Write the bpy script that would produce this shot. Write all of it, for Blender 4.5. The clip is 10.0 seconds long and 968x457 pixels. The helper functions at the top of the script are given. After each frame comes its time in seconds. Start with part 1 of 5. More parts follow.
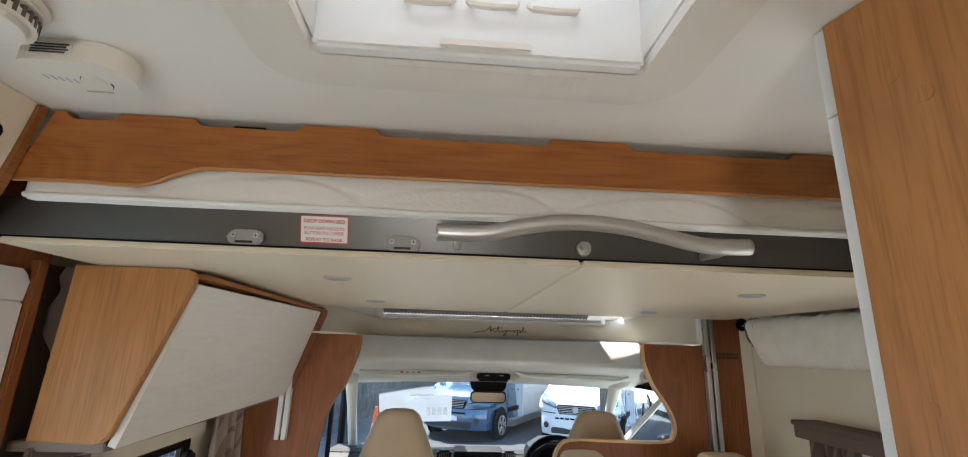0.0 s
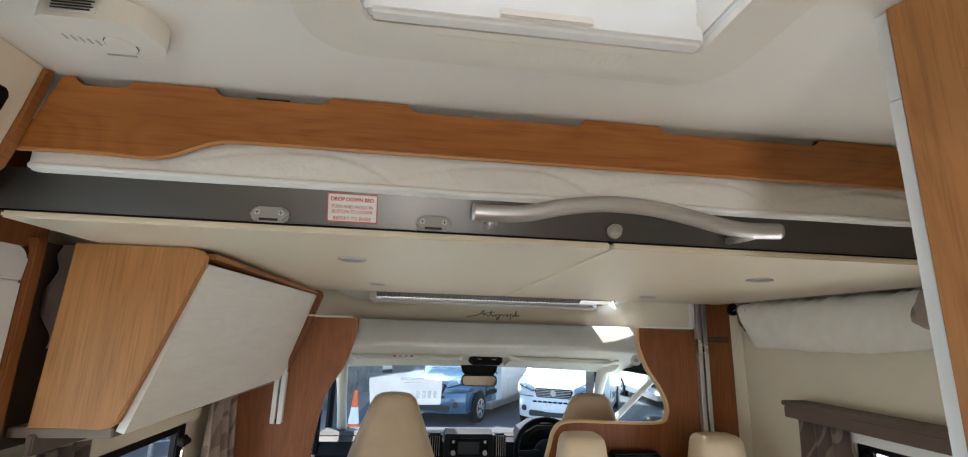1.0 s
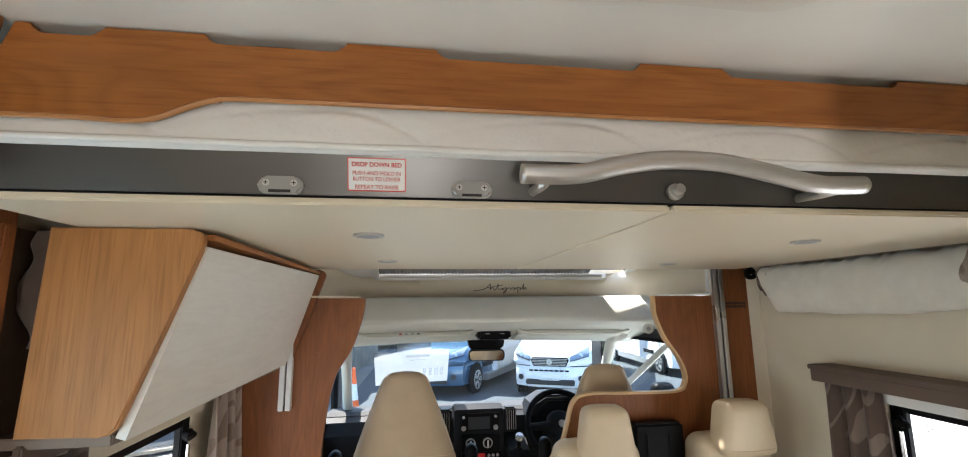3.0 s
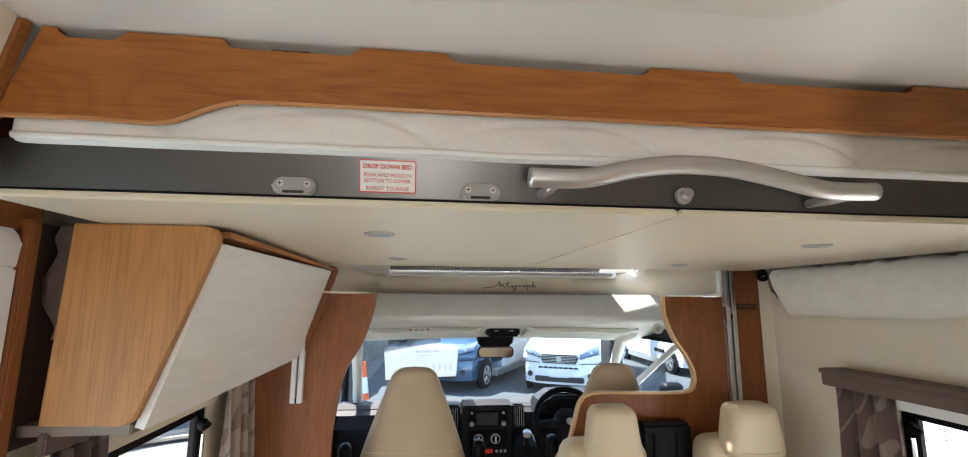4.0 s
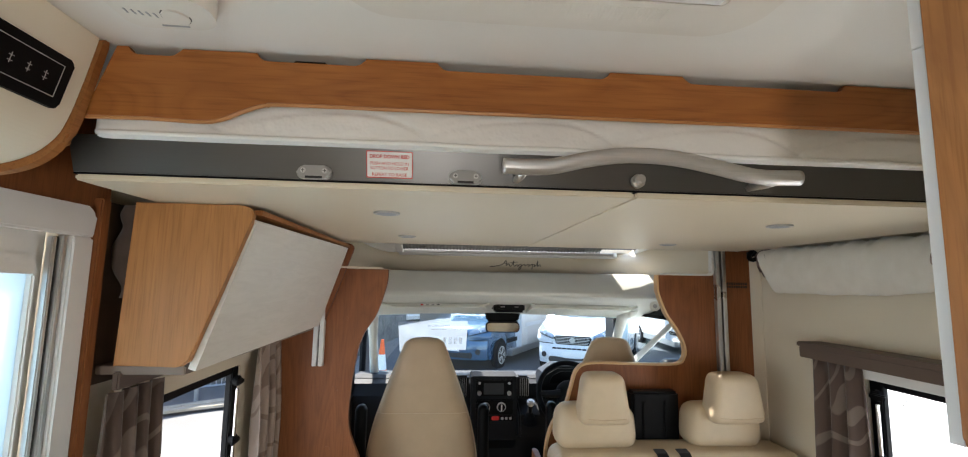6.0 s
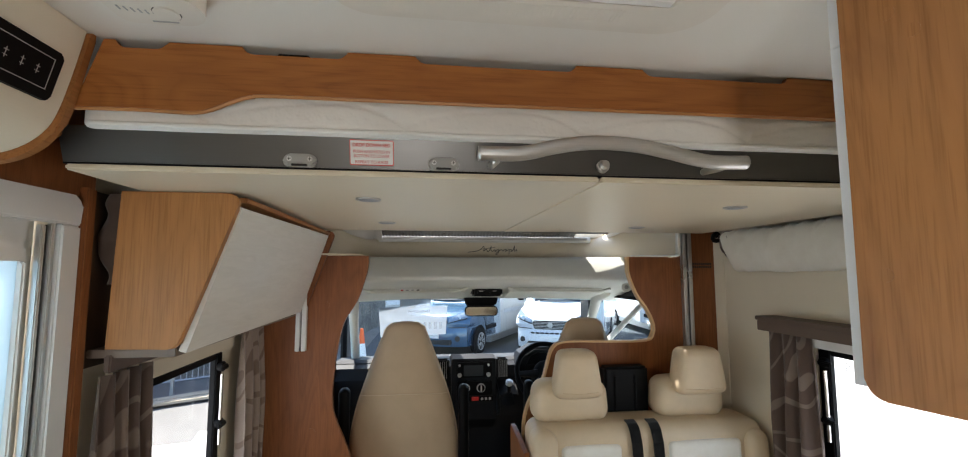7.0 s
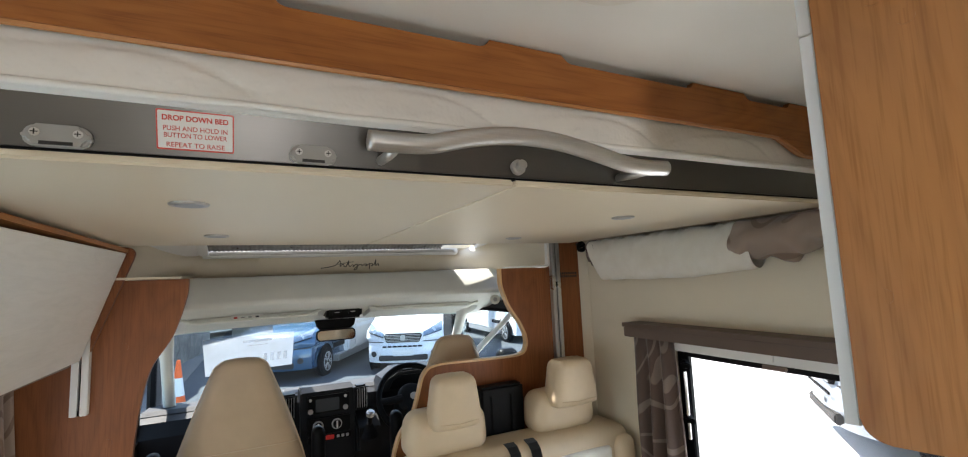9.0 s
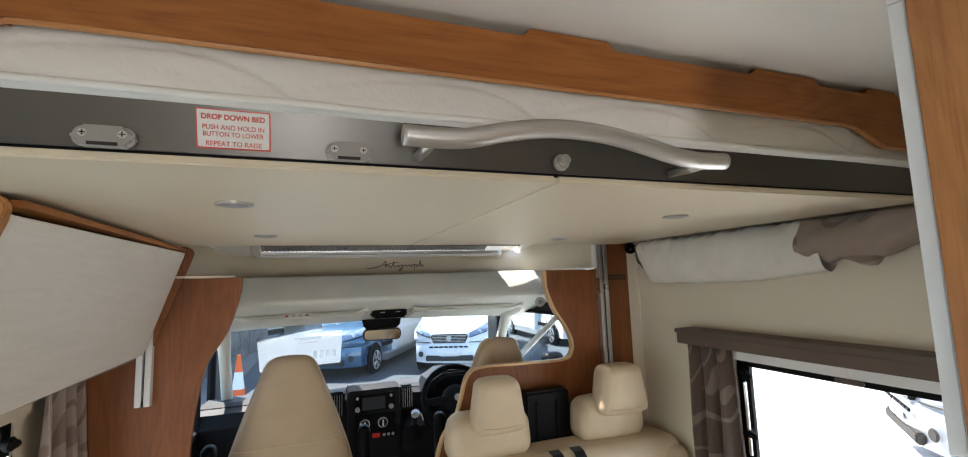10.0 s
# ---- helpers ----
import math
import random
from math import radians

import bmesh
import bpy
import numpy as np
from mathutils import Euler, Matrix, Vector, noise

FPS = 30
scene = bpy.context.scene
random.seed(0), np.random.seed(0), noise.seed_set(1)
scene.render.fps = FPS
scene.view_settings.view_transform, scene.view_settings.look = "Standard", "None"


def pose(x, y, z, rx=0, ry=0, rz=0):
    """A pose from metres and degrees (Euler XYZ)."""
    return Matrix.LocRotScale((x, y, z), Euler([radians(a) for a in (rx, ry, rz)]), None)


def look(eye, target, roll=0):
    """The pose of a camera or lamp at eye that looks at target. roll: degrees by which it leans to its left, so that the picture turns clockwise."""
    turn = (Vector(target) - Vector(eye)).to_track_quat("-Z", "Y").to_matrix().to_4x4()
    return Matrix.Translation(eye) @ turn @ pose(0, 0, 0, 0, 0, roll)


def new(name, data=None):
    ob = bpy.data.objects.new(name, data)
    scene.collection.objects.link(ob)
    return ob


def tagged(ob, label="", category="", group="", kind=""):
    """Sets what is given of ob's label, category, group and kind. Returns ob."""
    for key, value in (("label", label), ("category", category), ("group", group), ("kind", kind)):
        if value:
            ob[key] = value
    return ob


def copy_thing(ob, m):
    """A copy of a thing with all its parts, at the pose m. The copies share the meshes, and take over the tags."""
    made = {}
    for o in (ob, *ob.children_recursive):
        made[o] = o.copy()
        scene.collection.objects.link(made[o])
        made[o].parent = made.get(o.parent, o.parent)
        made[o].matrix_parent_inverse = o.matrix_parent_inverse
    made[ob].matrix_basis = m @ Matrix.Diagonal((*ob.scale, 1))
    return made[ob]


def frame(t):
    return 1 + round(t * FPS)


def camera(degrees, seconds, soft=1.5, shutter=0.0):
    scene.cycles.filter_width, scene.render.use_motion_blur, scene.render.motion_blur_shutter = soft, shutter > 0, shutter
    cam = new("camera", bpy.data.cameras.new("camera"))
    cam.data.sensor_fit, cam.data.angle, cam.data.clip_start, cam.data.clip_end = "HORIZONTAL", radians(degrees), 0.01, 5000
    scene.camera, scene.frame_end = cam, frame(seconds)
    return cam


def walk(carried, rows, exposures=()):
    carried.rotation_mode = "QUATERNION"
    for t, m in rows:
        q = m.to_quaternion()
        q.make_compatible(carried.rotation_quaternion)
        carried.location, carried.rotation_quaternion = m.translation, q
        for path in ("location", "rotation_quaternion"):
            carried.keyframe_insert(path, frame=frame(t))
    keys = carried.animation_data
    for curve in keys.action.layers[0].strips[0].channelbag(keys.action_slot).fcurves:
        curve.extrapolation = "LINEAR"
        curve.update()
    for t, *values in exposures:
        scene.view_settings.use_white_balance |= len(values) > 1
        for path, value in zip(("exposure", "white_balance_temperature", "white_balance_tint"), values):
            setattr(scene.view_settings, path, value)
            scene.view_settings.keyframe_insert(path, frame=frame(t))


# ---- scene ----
cam = camera(92.8, 10.0, soft=1.1)
METRES, EYE, TILT, LEAN, TURN = 0.85, 1.6, 0.0, 0.0, -3.8
ROWS = [
    (0.0, 0.0, 0.0, 0.0, -0.42, 14.42, -1.65),
    (0.5, -0.007, -0.0341, -0.0162, 0.71, 13.59, -0.93),
    (1.0, -0.1076, 0.0212, -0.0089, -3.32, 12.73, -1.69),
    (1.5, -0.194, 0.1018, 0.0035, -4.13, 12.42, 0.19),
    (2.0, -0.2161, 0.1434, 0.0032, -4.38, 12.06, 0.53),
    (2.5, -0.2082, 0.1508, 0.0031, -4.53, 10.44, 0.75),
    (4.0, -0.1956, 0.1329, 0.0122, -3.1, 8.9, -0.34),
    (4.5, -0.2111, 0.1337, 0.017, -1.81, 8.5, -1.1),
    (5.0, -0.1788, 0.1377, 0.0078, -0.78, 8.01, -1.43),
    (5.5, -0.1398, 0.0574, -0.0057, -0.37, 7.48, -1.22),
    (7.0, -0.1355, -0.1075, -0.0411, -3.6, 5.33, 0.09),
    (7.5, -0.1293, -0.0968, -0.0393, -4.28, 4.96, 0.32),
    (8.0, -0.1394, -0.0662, -0.0343, -5.52, 4.92, 0.41),
    (8.5, -0.187, 0.0531, -0.0144, -14.44, 5.89, 1.59),
    (9.0, -0.1877, 0.1532, -0.0058, -22.16, 6.09, 2.44),
    (9.5, -0.1582, 0.1742, -0.012, -22.55, 6.33, 2.29),
    (10.0, -0.1645, 0.1866, -0.0071, -16.48, 6.52, 1.89),
]
walk(cam, [(t, pose(0, 0, EYE, TILT, LEAN, TURN) @ pose(METRES * x, METRES * y, METRES * z, 90 + pitch, roll, yaw)) for t, x, y, z, yaw, pitch, roll in ROWS],
     exposures=[(0.0, 1.93), (2.5, 2.12), (4.5, 2.24), (5.5, 2.18), (7.0, 1.76), (8.0, 1.75), (9.0, 1.93), (10.0, 1.97)])

# ---- world, sun, exposure ----
SUN_TO = Vector((-0.26, 0.42, 0.85)).normalized()
sun_el = math.asin(SUN_TO.z)
sun_az = math.atan2(SUN_TO.x, SUN_TO.y)
world = bpy.data.worlds.new("sky")
scene.world = world
world.use_nodes = True
_wn = world.node_tree.nodes
_sky = _wn.new("ShaderNodeTexSky")
_sky.sky_type = "NISHITA"
_sky.sun_disc = False
_sky.sun_elevation = sun_el
_sky.sun_rotation = sun_az
world.node_tree.links.new(_sky.outputs[0], _wn["Background"].inputs[0])
_wn["Background"].inputs[1].default_value = 0.15
sun = new("sun", bpy.data.lights.new("sun", "SUN"))
sun.data.energy = 5.0
sun.data.angle = radians(0.5)
sun.data.color = (1.0, 0.95, 0.88)
sun.matrix_world = look(SUN_TO * 30, (0, 0, 0))


def window_light(name, eye, target, w, h, watts, color=(0.93, 0.96, 1.0)):
    """Skylight that enters through an opening."""
    d = bpy.data.lights.new(name, "AREA")
    d.shape, d.size, d.size_y, d.energy, d.color = "RECTANGLE", w, h, watts, color
    o = new(name, d)
    o.matrix_world = look(eye, target)
    return o


window_light("skylight_rear", (0.02, 0.29, 2.10), (0.02, 0.30, 0.0), 0.36, 0.36, 0.10)
window_light("skylight_front", (0.22, 2.36, 1.93), (0.22, 2.0, 1.0), 1.0, 0.32, 0.7)
window_light("daylight_right", (1.36, 0.95, 1.05), (0.0, 0.95, 1.0), 0.9, 0.42, 0.45)
window_light("daylight_rear_window", (-0.18, -1.70, 1.05), (-0.1, 0.15, 1.95), 0.38, 0.85, 3.2, (1.0, 0.98, 0.955))
window_light("daylight_door", (-0.93, 0.58, 1.15), (1.0, 0.58, 1.35), 0.50, 1.0, 1.25, (1.0, 0.975, 0.94))
window_light("daylight_left", (-0.95, 1.45, 1.05), (0.5, 1.45, 1.15), 0.5, 0.42, 0.8)


# ---- materials ----
def mat(name):
    m = bpy.data.materials.new(name)
    m.use_nodes = True
    nt = m.node_tree
    return m, nt, nt.nodes["Principled BSDF"]


def N(nt, kind, **inputs):
    n = nt.nodes.new(kind)
    for k, v in inputs.items():
        n.inputs[k.replace("_", " ")].default_value = v
    return n


def ramp(nt, src, stops):
    r = nt.nodes.new("ShaderNodeValToRGB")
    e = r.color_ramp.elements
    while len(e) < len(stops):
        e.new(0.5)
    for el, (p, c) in zip(e, stops):
        el.position, el.color = p, (*c, 1)
    nt.links.new(src, r.inputs[0])
    return r.outputs[0]


def coords(nt, scale=(1, 1, 1), rot=(0, 0, 0)):
    tc = nt.nodes.new("ShaderNodeTexCoord")
    mp = nt.nodes.new("ShaderNodeMapping")
    mp.inputs["Scale"].default_value = scale
    mp.inputs["Rotation"].default_value = rot
    nt.links.new(tc.outputs["Object"], mp.inputs[0])
    return mp.outputs[0]


def noise_of(nt, vec, scale, detail=4.0, rough=0.55, dist=0.0):
    n = N(nt, "ShaderNodeTexNoise", Scale=scale, Detail=detail, Roughness=rough, Distortion=dist)
    nt.links.new(vec, n.inputs["Vector"])
    return n.outputs["Fac"]


def bump(nt, bsdf, height, strength=0.2, distance=0.001):
    b = N(nt, "ShaderNodeBump", Strength=strength, Distance=distance)
    nt.links.new(height, b.inputs["Height"])
    nt.links.new(b.outputs[0], bsdf.inputs["Normal"])


def plain(name, col, rough=0.5, metal=0.0, vary=0.06, vscale=6.0, fine=220.0, fstr=0.08, coat=0.0, rvar=0.08):
    """A painted or moulded surface: slight blotches, fine relief."""
    m, nt, b = mat(name)
    v = coords(nt)
    big = noise_of(nt, v, vscale, 3)
    lo = tuple(max(0, c * (1 - vary)) for c in col)
    hi = tuple(min(1, c * (1 + vary)) for c in col)
    nt.links.new(ramp(nt, big, [(0.3, lo), (0.7, hi)]), b.inputs["Base Color"])
    mr = N(nt, "ShaderNodeMapRange")
    mr.inputs[3].default_value, mr.inputs[4].default_value = max(0, rough - rvar), min(1, rough + rvar)
    nt.links.new(big, mr.inputs[0])
    nt.links.new(mr.outputs[0], b.inputs["Roughness"])
    b.inputs["Metallic"].default_value = metal
    b.inputs["Coat Weight"].default_value = coat
    if fstr:
        bump(nt, b, noise_of(nt, v, fine, 2), fstr, 0.0006)
    return m


def wood(name, axis, dark=(0.185, 0.062, 0.015), light=(0.46, 0.200, 0.062), rough=0.42, seed=0.0):
    """Satin walnut foil: plain ground, thin growth lines, pores and broad brown plumes along the axis."""
    m, nt, b = mat(name)

    def stretched(across, length, shift):
        s = [across] * 3
        s["xyz".index(axis)] = length
        v = coords(nt, s)
        v.node.inputs["Location"].default_value = (shift, shift * 1.7, shift * 0.6)
        return v

    def mixed(kind, fac, a, c):
        mx = nt.nodes.new("ShaderNodeMix")
        mx.data_type, mx.blend_type = "RGBA", kind
        mx.inputs[0].default_value = fac
        nt.links.new(a, mx.inputs[6])
        nt.links.new(c, mx.inputs[7])
        return mx.outputs[2]
    mid = tuple(0.42 * a + 0.58 * c for a, c in zip(dark, light))
    line = tuple(0.62 * a + 0.38 * c for a, c in zip(dark, light))
    fig = noise_of(nt, stretched(7.0, 0.9, seed), 1.0, 2.0, 0.45, 0.5)
    mul = N(nt, "ShaderNodeMath")
    mul.operation = "MULTIPLY"
    mul.inputs[1].default_value = 17.0
    nt.links.new(fig, mul.inputs[0])
    saw = N(nt, "ShaderNodeMath")
    saw.operation = "FRACT"
    nt.links.new(mul.outputs[0], saw.inputs[0])
    rings = ramp(nt, saw.outputs[0], [(0.0, mid), (0.55, light), (0.84, mid), (0.95, line), (1.0, mid)])
    tone = ramp(nt, noise_of(nt, stretched(16.0, 0.8, seed + 3), 1.0, 4, 0.6, 0.2), [(0.3, mid), (0.7, light)])
    c = mixed("MIX", 0.60, rings, tone)
    pores = noise_of(nt, stretched(260.0, 9.0, seed), 1.0, 2, 0.6)
    c = mixed("MULTIPLY", 0.46, c, ramp(nt, pores, [(0.32, (0.62, 0.55, 0.48)), (0.50, (1.0, 1.0, 1.0))]))
    plume = noise_of(nt, stretched(5.0, 1.3, seed + 9), 1.0, 5, 0.68, 1.0)
    c = mixed("MULTIPLY", 0.75, c, ramp(nt, plume, [(0.30, (0.60, 0.50, 0.42)), (0.44, (0.92, 0.89, 0.86)), (0.60, (1.0, 1.0, 1.0))]))
    nt.links.new(c, b.inputs["Base Color"])
    mr = N(nt, "ShaderNodeMapRange")
    mr.inputs[3].default_value, mr.inputs[4].default_value = rough - 0.05, rough + 0.09
    nt.links.new(plume, mr.inputs[0])
    nt.links.new(mr.outputs[0], b.inputs["Roughness"])
    b.inputs["Specular IOR Level"].default_value = 0.32
    bump(nt, b, pores, 0.12, 0.0004)
    return m


def brushed(name, col, rough, axis="x", metal=1.0, streak=0.1):
    m, nt, b = mat(name)
    s = [400.0, 400.0, 400.0]
    s["xyz".index(axis)] = 6.0
    g = noise_of(nt, coords(nt, s), 1.0, 2)
    big = noise_of(nt, coords(nt), 4.0, 3)
    nt.links.new(ramp(nt, g, [(0.2, tuple(c * (1 - streak) for c in col)), (0.8, tuple(min(1, c * (1 + streak)) for c in col))]), b.inputs["Base Color"])
    mr = N(nt, "ShaderNodeMapRange")
    mr.inputs[3].default_value, mr.inputs[4].default_value = rough - 0.06, rough + 0.08
    nt.links.new(big, mr.inputs[0])
    nt.links.new(mr.outputs[0], b.inputs["Roughness"])
    b.inputs["Metallic"].default_value = metal
    bump(nt, b, g, 0.5 * streak, 0.0003)
    return m


def fabric(name, col, col2, scale=9.0, weave=900.0, rough=0.9, swirl=False):
    m, nt, b = mat(name)
    v = coords(nt)
    if swirl:
        w = noise_of(nt, v, scale, 0.0, 0.5, 1.1)
        mu = nt.nodes.new("ShaderNodeMath")
        mu.operation = "MULTIPLY"
        mu.inputs[1].default_value = 4.0
        nt.links.new(w, mu.inputs[0])
        pp = nt.nodes.new("ShaderNodeMath")
        pp.operation = "PINGPONG"
        pp.inputs[1].default_value = 0.5
        nt.links.new(mu.outputs[0], pp.inputs[0])
        c = ramp(nt, pp.outputs[0], [(0.0, col2), (0.11, col2), (0.15, col), (1.0, col)])
    else:
        c = ramp(nt, noise_of(nt, v, scale, 4), [(0.3, col), (0.7, col2)])
    nt.links.new(c, b.inputs["Base Color"])
    b.inputs["Roughness"].default_value = rough
    b.inputs["Sheen Weight"].default_value = 0.25
    bump(nt, b, noise_of(nt, v, weave, 1), 0.25, 0.0006)
    return m


def leather(name, col):
    m, nt, b = mat(name)
    v = coords(nt)
    vo = N(nt, "ShaderNodeTexVoronoi", Scale=420.0)
    nt.links.new(v, vo.inputs["Vector"])
    big = noise_of(nt, v, 9.0, 3)
    nt.links.new(ramp(nt, big, [(0.3, tuple(c * 0.93 for c in col)), (0.7, tuple(min(1, c * 1.05) for c in col))]), b.inputs["Base Color"])
    b.inputs["Roughness"].default_value = 0.46
    add = nt.nodes.new("ShaderNodeMath")
    add.inputs[1].default_value = 0.0
    nt.links.new(vo.outputs["Distance"], add.inputs[0])
    bump(nt, b, add.outputs[0], 0.18, 0.0006)
    return m


def glass(name, tint=(1, 1, 1), rough=0.0):
    m, nt, b = mat(name)
    b.inputs["Base Color"].default_value = (*tint, 1)
    b.inputs["Transmission Weight"].default_value = 1.0
    b.inputs["Roughness"].default_value = rough
    b.inputs["IOR"].default_value = 1.05
    return m


def clear(name, tint, gloss=0.06):
    """Thin pane: see-through with a faint mirror sheen."""
    m = bpy.data.materials.new(name)
    m.use_nodes = True
    nt = m.node_tree
    nt.nodes.clear()
    out = nt.nodes.new("ShaderNodeOutputMaterial")
    tr = nt.nodes.new("ShaderNodeBsdfTransparent")
    tr.inputs[0].default_value = (*tint, 1)
    gl = nt.nodes.new("ShaderNodeBsdfGlossy")
    gl.inputs["Roughness"].default_value = 0.02
    mx = nt.nodes.new("ShaderNodeMixShader")
    mx.inputs[0].default_value = gloss
    nt.links.new(tr.outputs[0], mx.inputs[1])
    nt.links.new(gl.outputs[0], mx.inputs[2])
    nt.links.new(mx.outputs[0], out.inputs[0])
    return m


M_ceiling = plain("ceiling_vinyl", (0.80, 0.765, 0.70), 0.55, vary=0.03, vscale=2.0, fine=500, fstr=0.10)
M_cream = plain("cream_wall", (0.74, 0.66, 0.52), 0.55, vary=0.04, vscale=2.5, fine=420, fstr=0.08)
M_under = plain("cream_board", (0.72, 0.63, 0.48), 0.36, vary=0.03, vscale=2.0, fine=300, fstr=0.03)
M_white = plain("white_plastic", (0.80, 0.79, 0.76), 0.38, vary=0.03)
M_offwhite = plain("offwhite_plastic", (0.76, 0.71, 0.63), 0.42, vary=0.04)
M_edge = plain("white_edge", (0.74, 0.745, 0.74), 0.4, vary=0.03)
M_woodx = wood("walnut_along", "x", dark=(0.17, 0.049, 0.009), light=(0.43, 0.159, 0.039), seed=1.5)
M_woody = wood("walnut_deep", "y", dark=(0.15, 0.049, 0.012), light=(0.40, 0.168, 0.05))
# same walnut as the rest, darkened: the shade is put into its colour
M_woodz_shade = wood("walnut_upright_shade", "z", dark=(0.115, 0.035, 0.009), light=(0.29, 0.102, 0.034), seed=7.0)
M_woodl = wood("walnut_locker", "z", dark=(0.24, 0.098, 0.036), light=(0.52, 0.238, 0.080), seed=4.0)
M_lip = plain("walnut_lipping", (0.46, 0.20, 0.065), 0.4, vary=0.08)
M_band = plain("edge_banding", (0.66, 0.42, 0.21), 0.4, vary=0.06)
M_grey = brushed("grey_panel", (0.108, 0.103, 0.097), 0.32, "x", metal=0.85, streak=0.025)
M_alu = brushed("brushed_aluminium", (0.60, 0.59, 0.57), 0.40, "x")
M_aluz = brushed("aluminium_rail", (0.60, 0.60, 0.60), 0.28, "z")
M_chrome = brushed("chrome", (0.75, 0.75, 0.74), 0.12, "y")
M_matt = fabric("mattress_cloth", (0.76, 0.735, 0.69), (0.83, 0.805, 0.76), 5.0, 90)
for n_ in M_matt.node_tree.nodes:
    if n_.type == "BUMP":
        n_.inputs["Strength"].default_value, n_.inputs["Distance"].default_value = 0.55, 0.003
M_leather = leather("beige_leather", (0.60, 0.475, 0.325))
M_leather_d = leather("tan_leather", (0.50, 0.375, 0.245))
M_black = plain("black_plastic", (0.0045, 0.0045, 0.005), 0.45, vary=0.2)
M_rubber = plain("black_rubber", (0.008, 0.008, 0.009), 0.7, vary=0.2)
M_strap = fabric("black_webbing", (0.005, 0.005, 0.0055), (0.010, 0.010, 0.010), 40, 900)
M_dark = plain("dark_recess", (0.03, 0.028, 0.025), 0.8, vary=0.2)
M_shelf = plain("taupe_shelf", (0.22, 0.168, 0.132), 0.6, vary=0.06)
M_taupe = plain("taupe_pelmet", (0.125, 0.086, 0.067), 0.6, vary=0.08, fine=600, fstr=0.2)
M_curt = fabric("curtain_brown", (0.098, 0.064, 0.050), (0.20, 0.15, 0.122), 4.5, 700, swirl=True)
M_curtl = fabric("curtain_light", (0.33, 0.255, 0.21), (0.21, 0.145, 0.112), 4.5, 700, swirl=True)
# plain dark version of the curtain cloth, with the recess's shade painted in
M_curt_shade = fabric("curtain_brown_shade", (0.10, 0.068, 0.052), (0.15, 0.105, 0.082), 9.0, 700)
M_voile = fabric("white_cotton", (0.74, 0.70, 0.62), (0.82, 0.79, 0.72), 14.0, 800)
M_label = plain("label_paper", (0.78, 0.76, 0.72), 0.5, vary=0.02, fstr=0)
M_red = plain("label_red", (0.58, 0.035, 0.02), 0.5, vary=0.02, fstr=0)
M_ink = plain("ink", (0.03, 0.03, 0.03), 0.6, vary=0.02, fstr=0)
M_greyink = plain("grey_ink", (0.42, 0.41, 0.39), 0.6, vary=0.02, fstr=0)
M_catch = plain("catch_plastic", (0.34, 0.33, 0.31), 0.35, vary=0.04, fstr=0)
M_flap = None


def _flap():
    m, nt, b = mat("white_woodgrain")
    v = coords(nt, (60.0, 7.0, 60.0))
    g = noise_of(nt, v, 1.0, 4, 0.6, 1.2)
    nt.links.new(ramp(nt, g, [(0.25, (0.74, 0.715, 0.66)), (0.6, (0.81, 0.785, 0.73))]), b.inputs["Base Color"])
    b.inputs["Roughness"].default_value = 0.36
    bump(nt, b, g, 0.35, 0.0012)
    return m


M_flap = _flap()
M_screen = clear("windscreen_glass", (0.93, 0.985, 1.0), 0.03)
M_pane = clear("acrylic_pane", (0.97, 0.975, 0.975), 0.04)


def _sheer():
    m, nt, b = mat("frosted_acrylic")
    b.inputs["Base Color"].default_value = (0.93, 0.95, 0.98, 1)
    b.inputs["Roughness"].default_value = 0.6
    tr = nt.nodes.new("ShaderNodeBsdfTranslucent")
    tr.inputs[0].default_value = (0.28, 0.30, 0.33, 1)
    mx = nt.nodes.new("ShaderNodeMixShader")
    mx.inputs[0].default_value = 0.65
    nt.links.new(b.outputs[0], mx.inputs[1])
    nt.links.new(tr.outputs[0], mx.inputs[2])
    nt.links.new(mx.outputs[0], nt.nodes["Material Output"].inputs[0])
    return m


M_frost = _sheer()


def _tinted():
    m, nt, b = mat("door_pane")
    b.inputs["Base Color"].default_value = (0.66, 0.75, 0.80, 1)
    b.inputs["Roughness"].default_value = 0.35
    tr = nt.nodes.new("ShaderNodeBsdfTranslucent")
    tr.inputs[0].default_value = (0.66, 0.76, 0.80, 1)
    mx = nt.nodes.new("ShaderNodeMixShader")
    mx.inputs[0].default_value = 0.75
    nt.links.new(b.outputs[0], mx.inputs[1])
    nt.links.new(tr.outputs[0], mx.inputs[2])
    nt.links.new(mx.outputs[0], nt.nodes["Material Output"].inputs[0])
    return m


M_doorpane = _tinted()
for m_ in (M_black, M_rubber, M_strap):
    m_.node_tree.nodes["Principled BSDF"].inputs["Specular IOR Level"].default_value = 0.09

# ---- builders ----
ORIGIN = {}


def thing(name, base, label, category, group="", kind=""):
    """An empty at the base that carries the parts of one thing."""
    e = new(name)
    e.location = base
    e.empty_display_size = 0.05
    ORIGIN[e] = Vector(base)
    return tagged(e, label, category, group, kind)


def part(name, bm, material, parent, label="", smooth=False):
    """One mesh under a thing or a part; the bmesh is in the world's coordinates."""
    me = bpy.data.meshes.new(name)
    o = ORIGIN.get(parent, Vector((0, 0, 0)))
    bmesh.ops.recalc_face_normals(bm, faces=bm.faces)
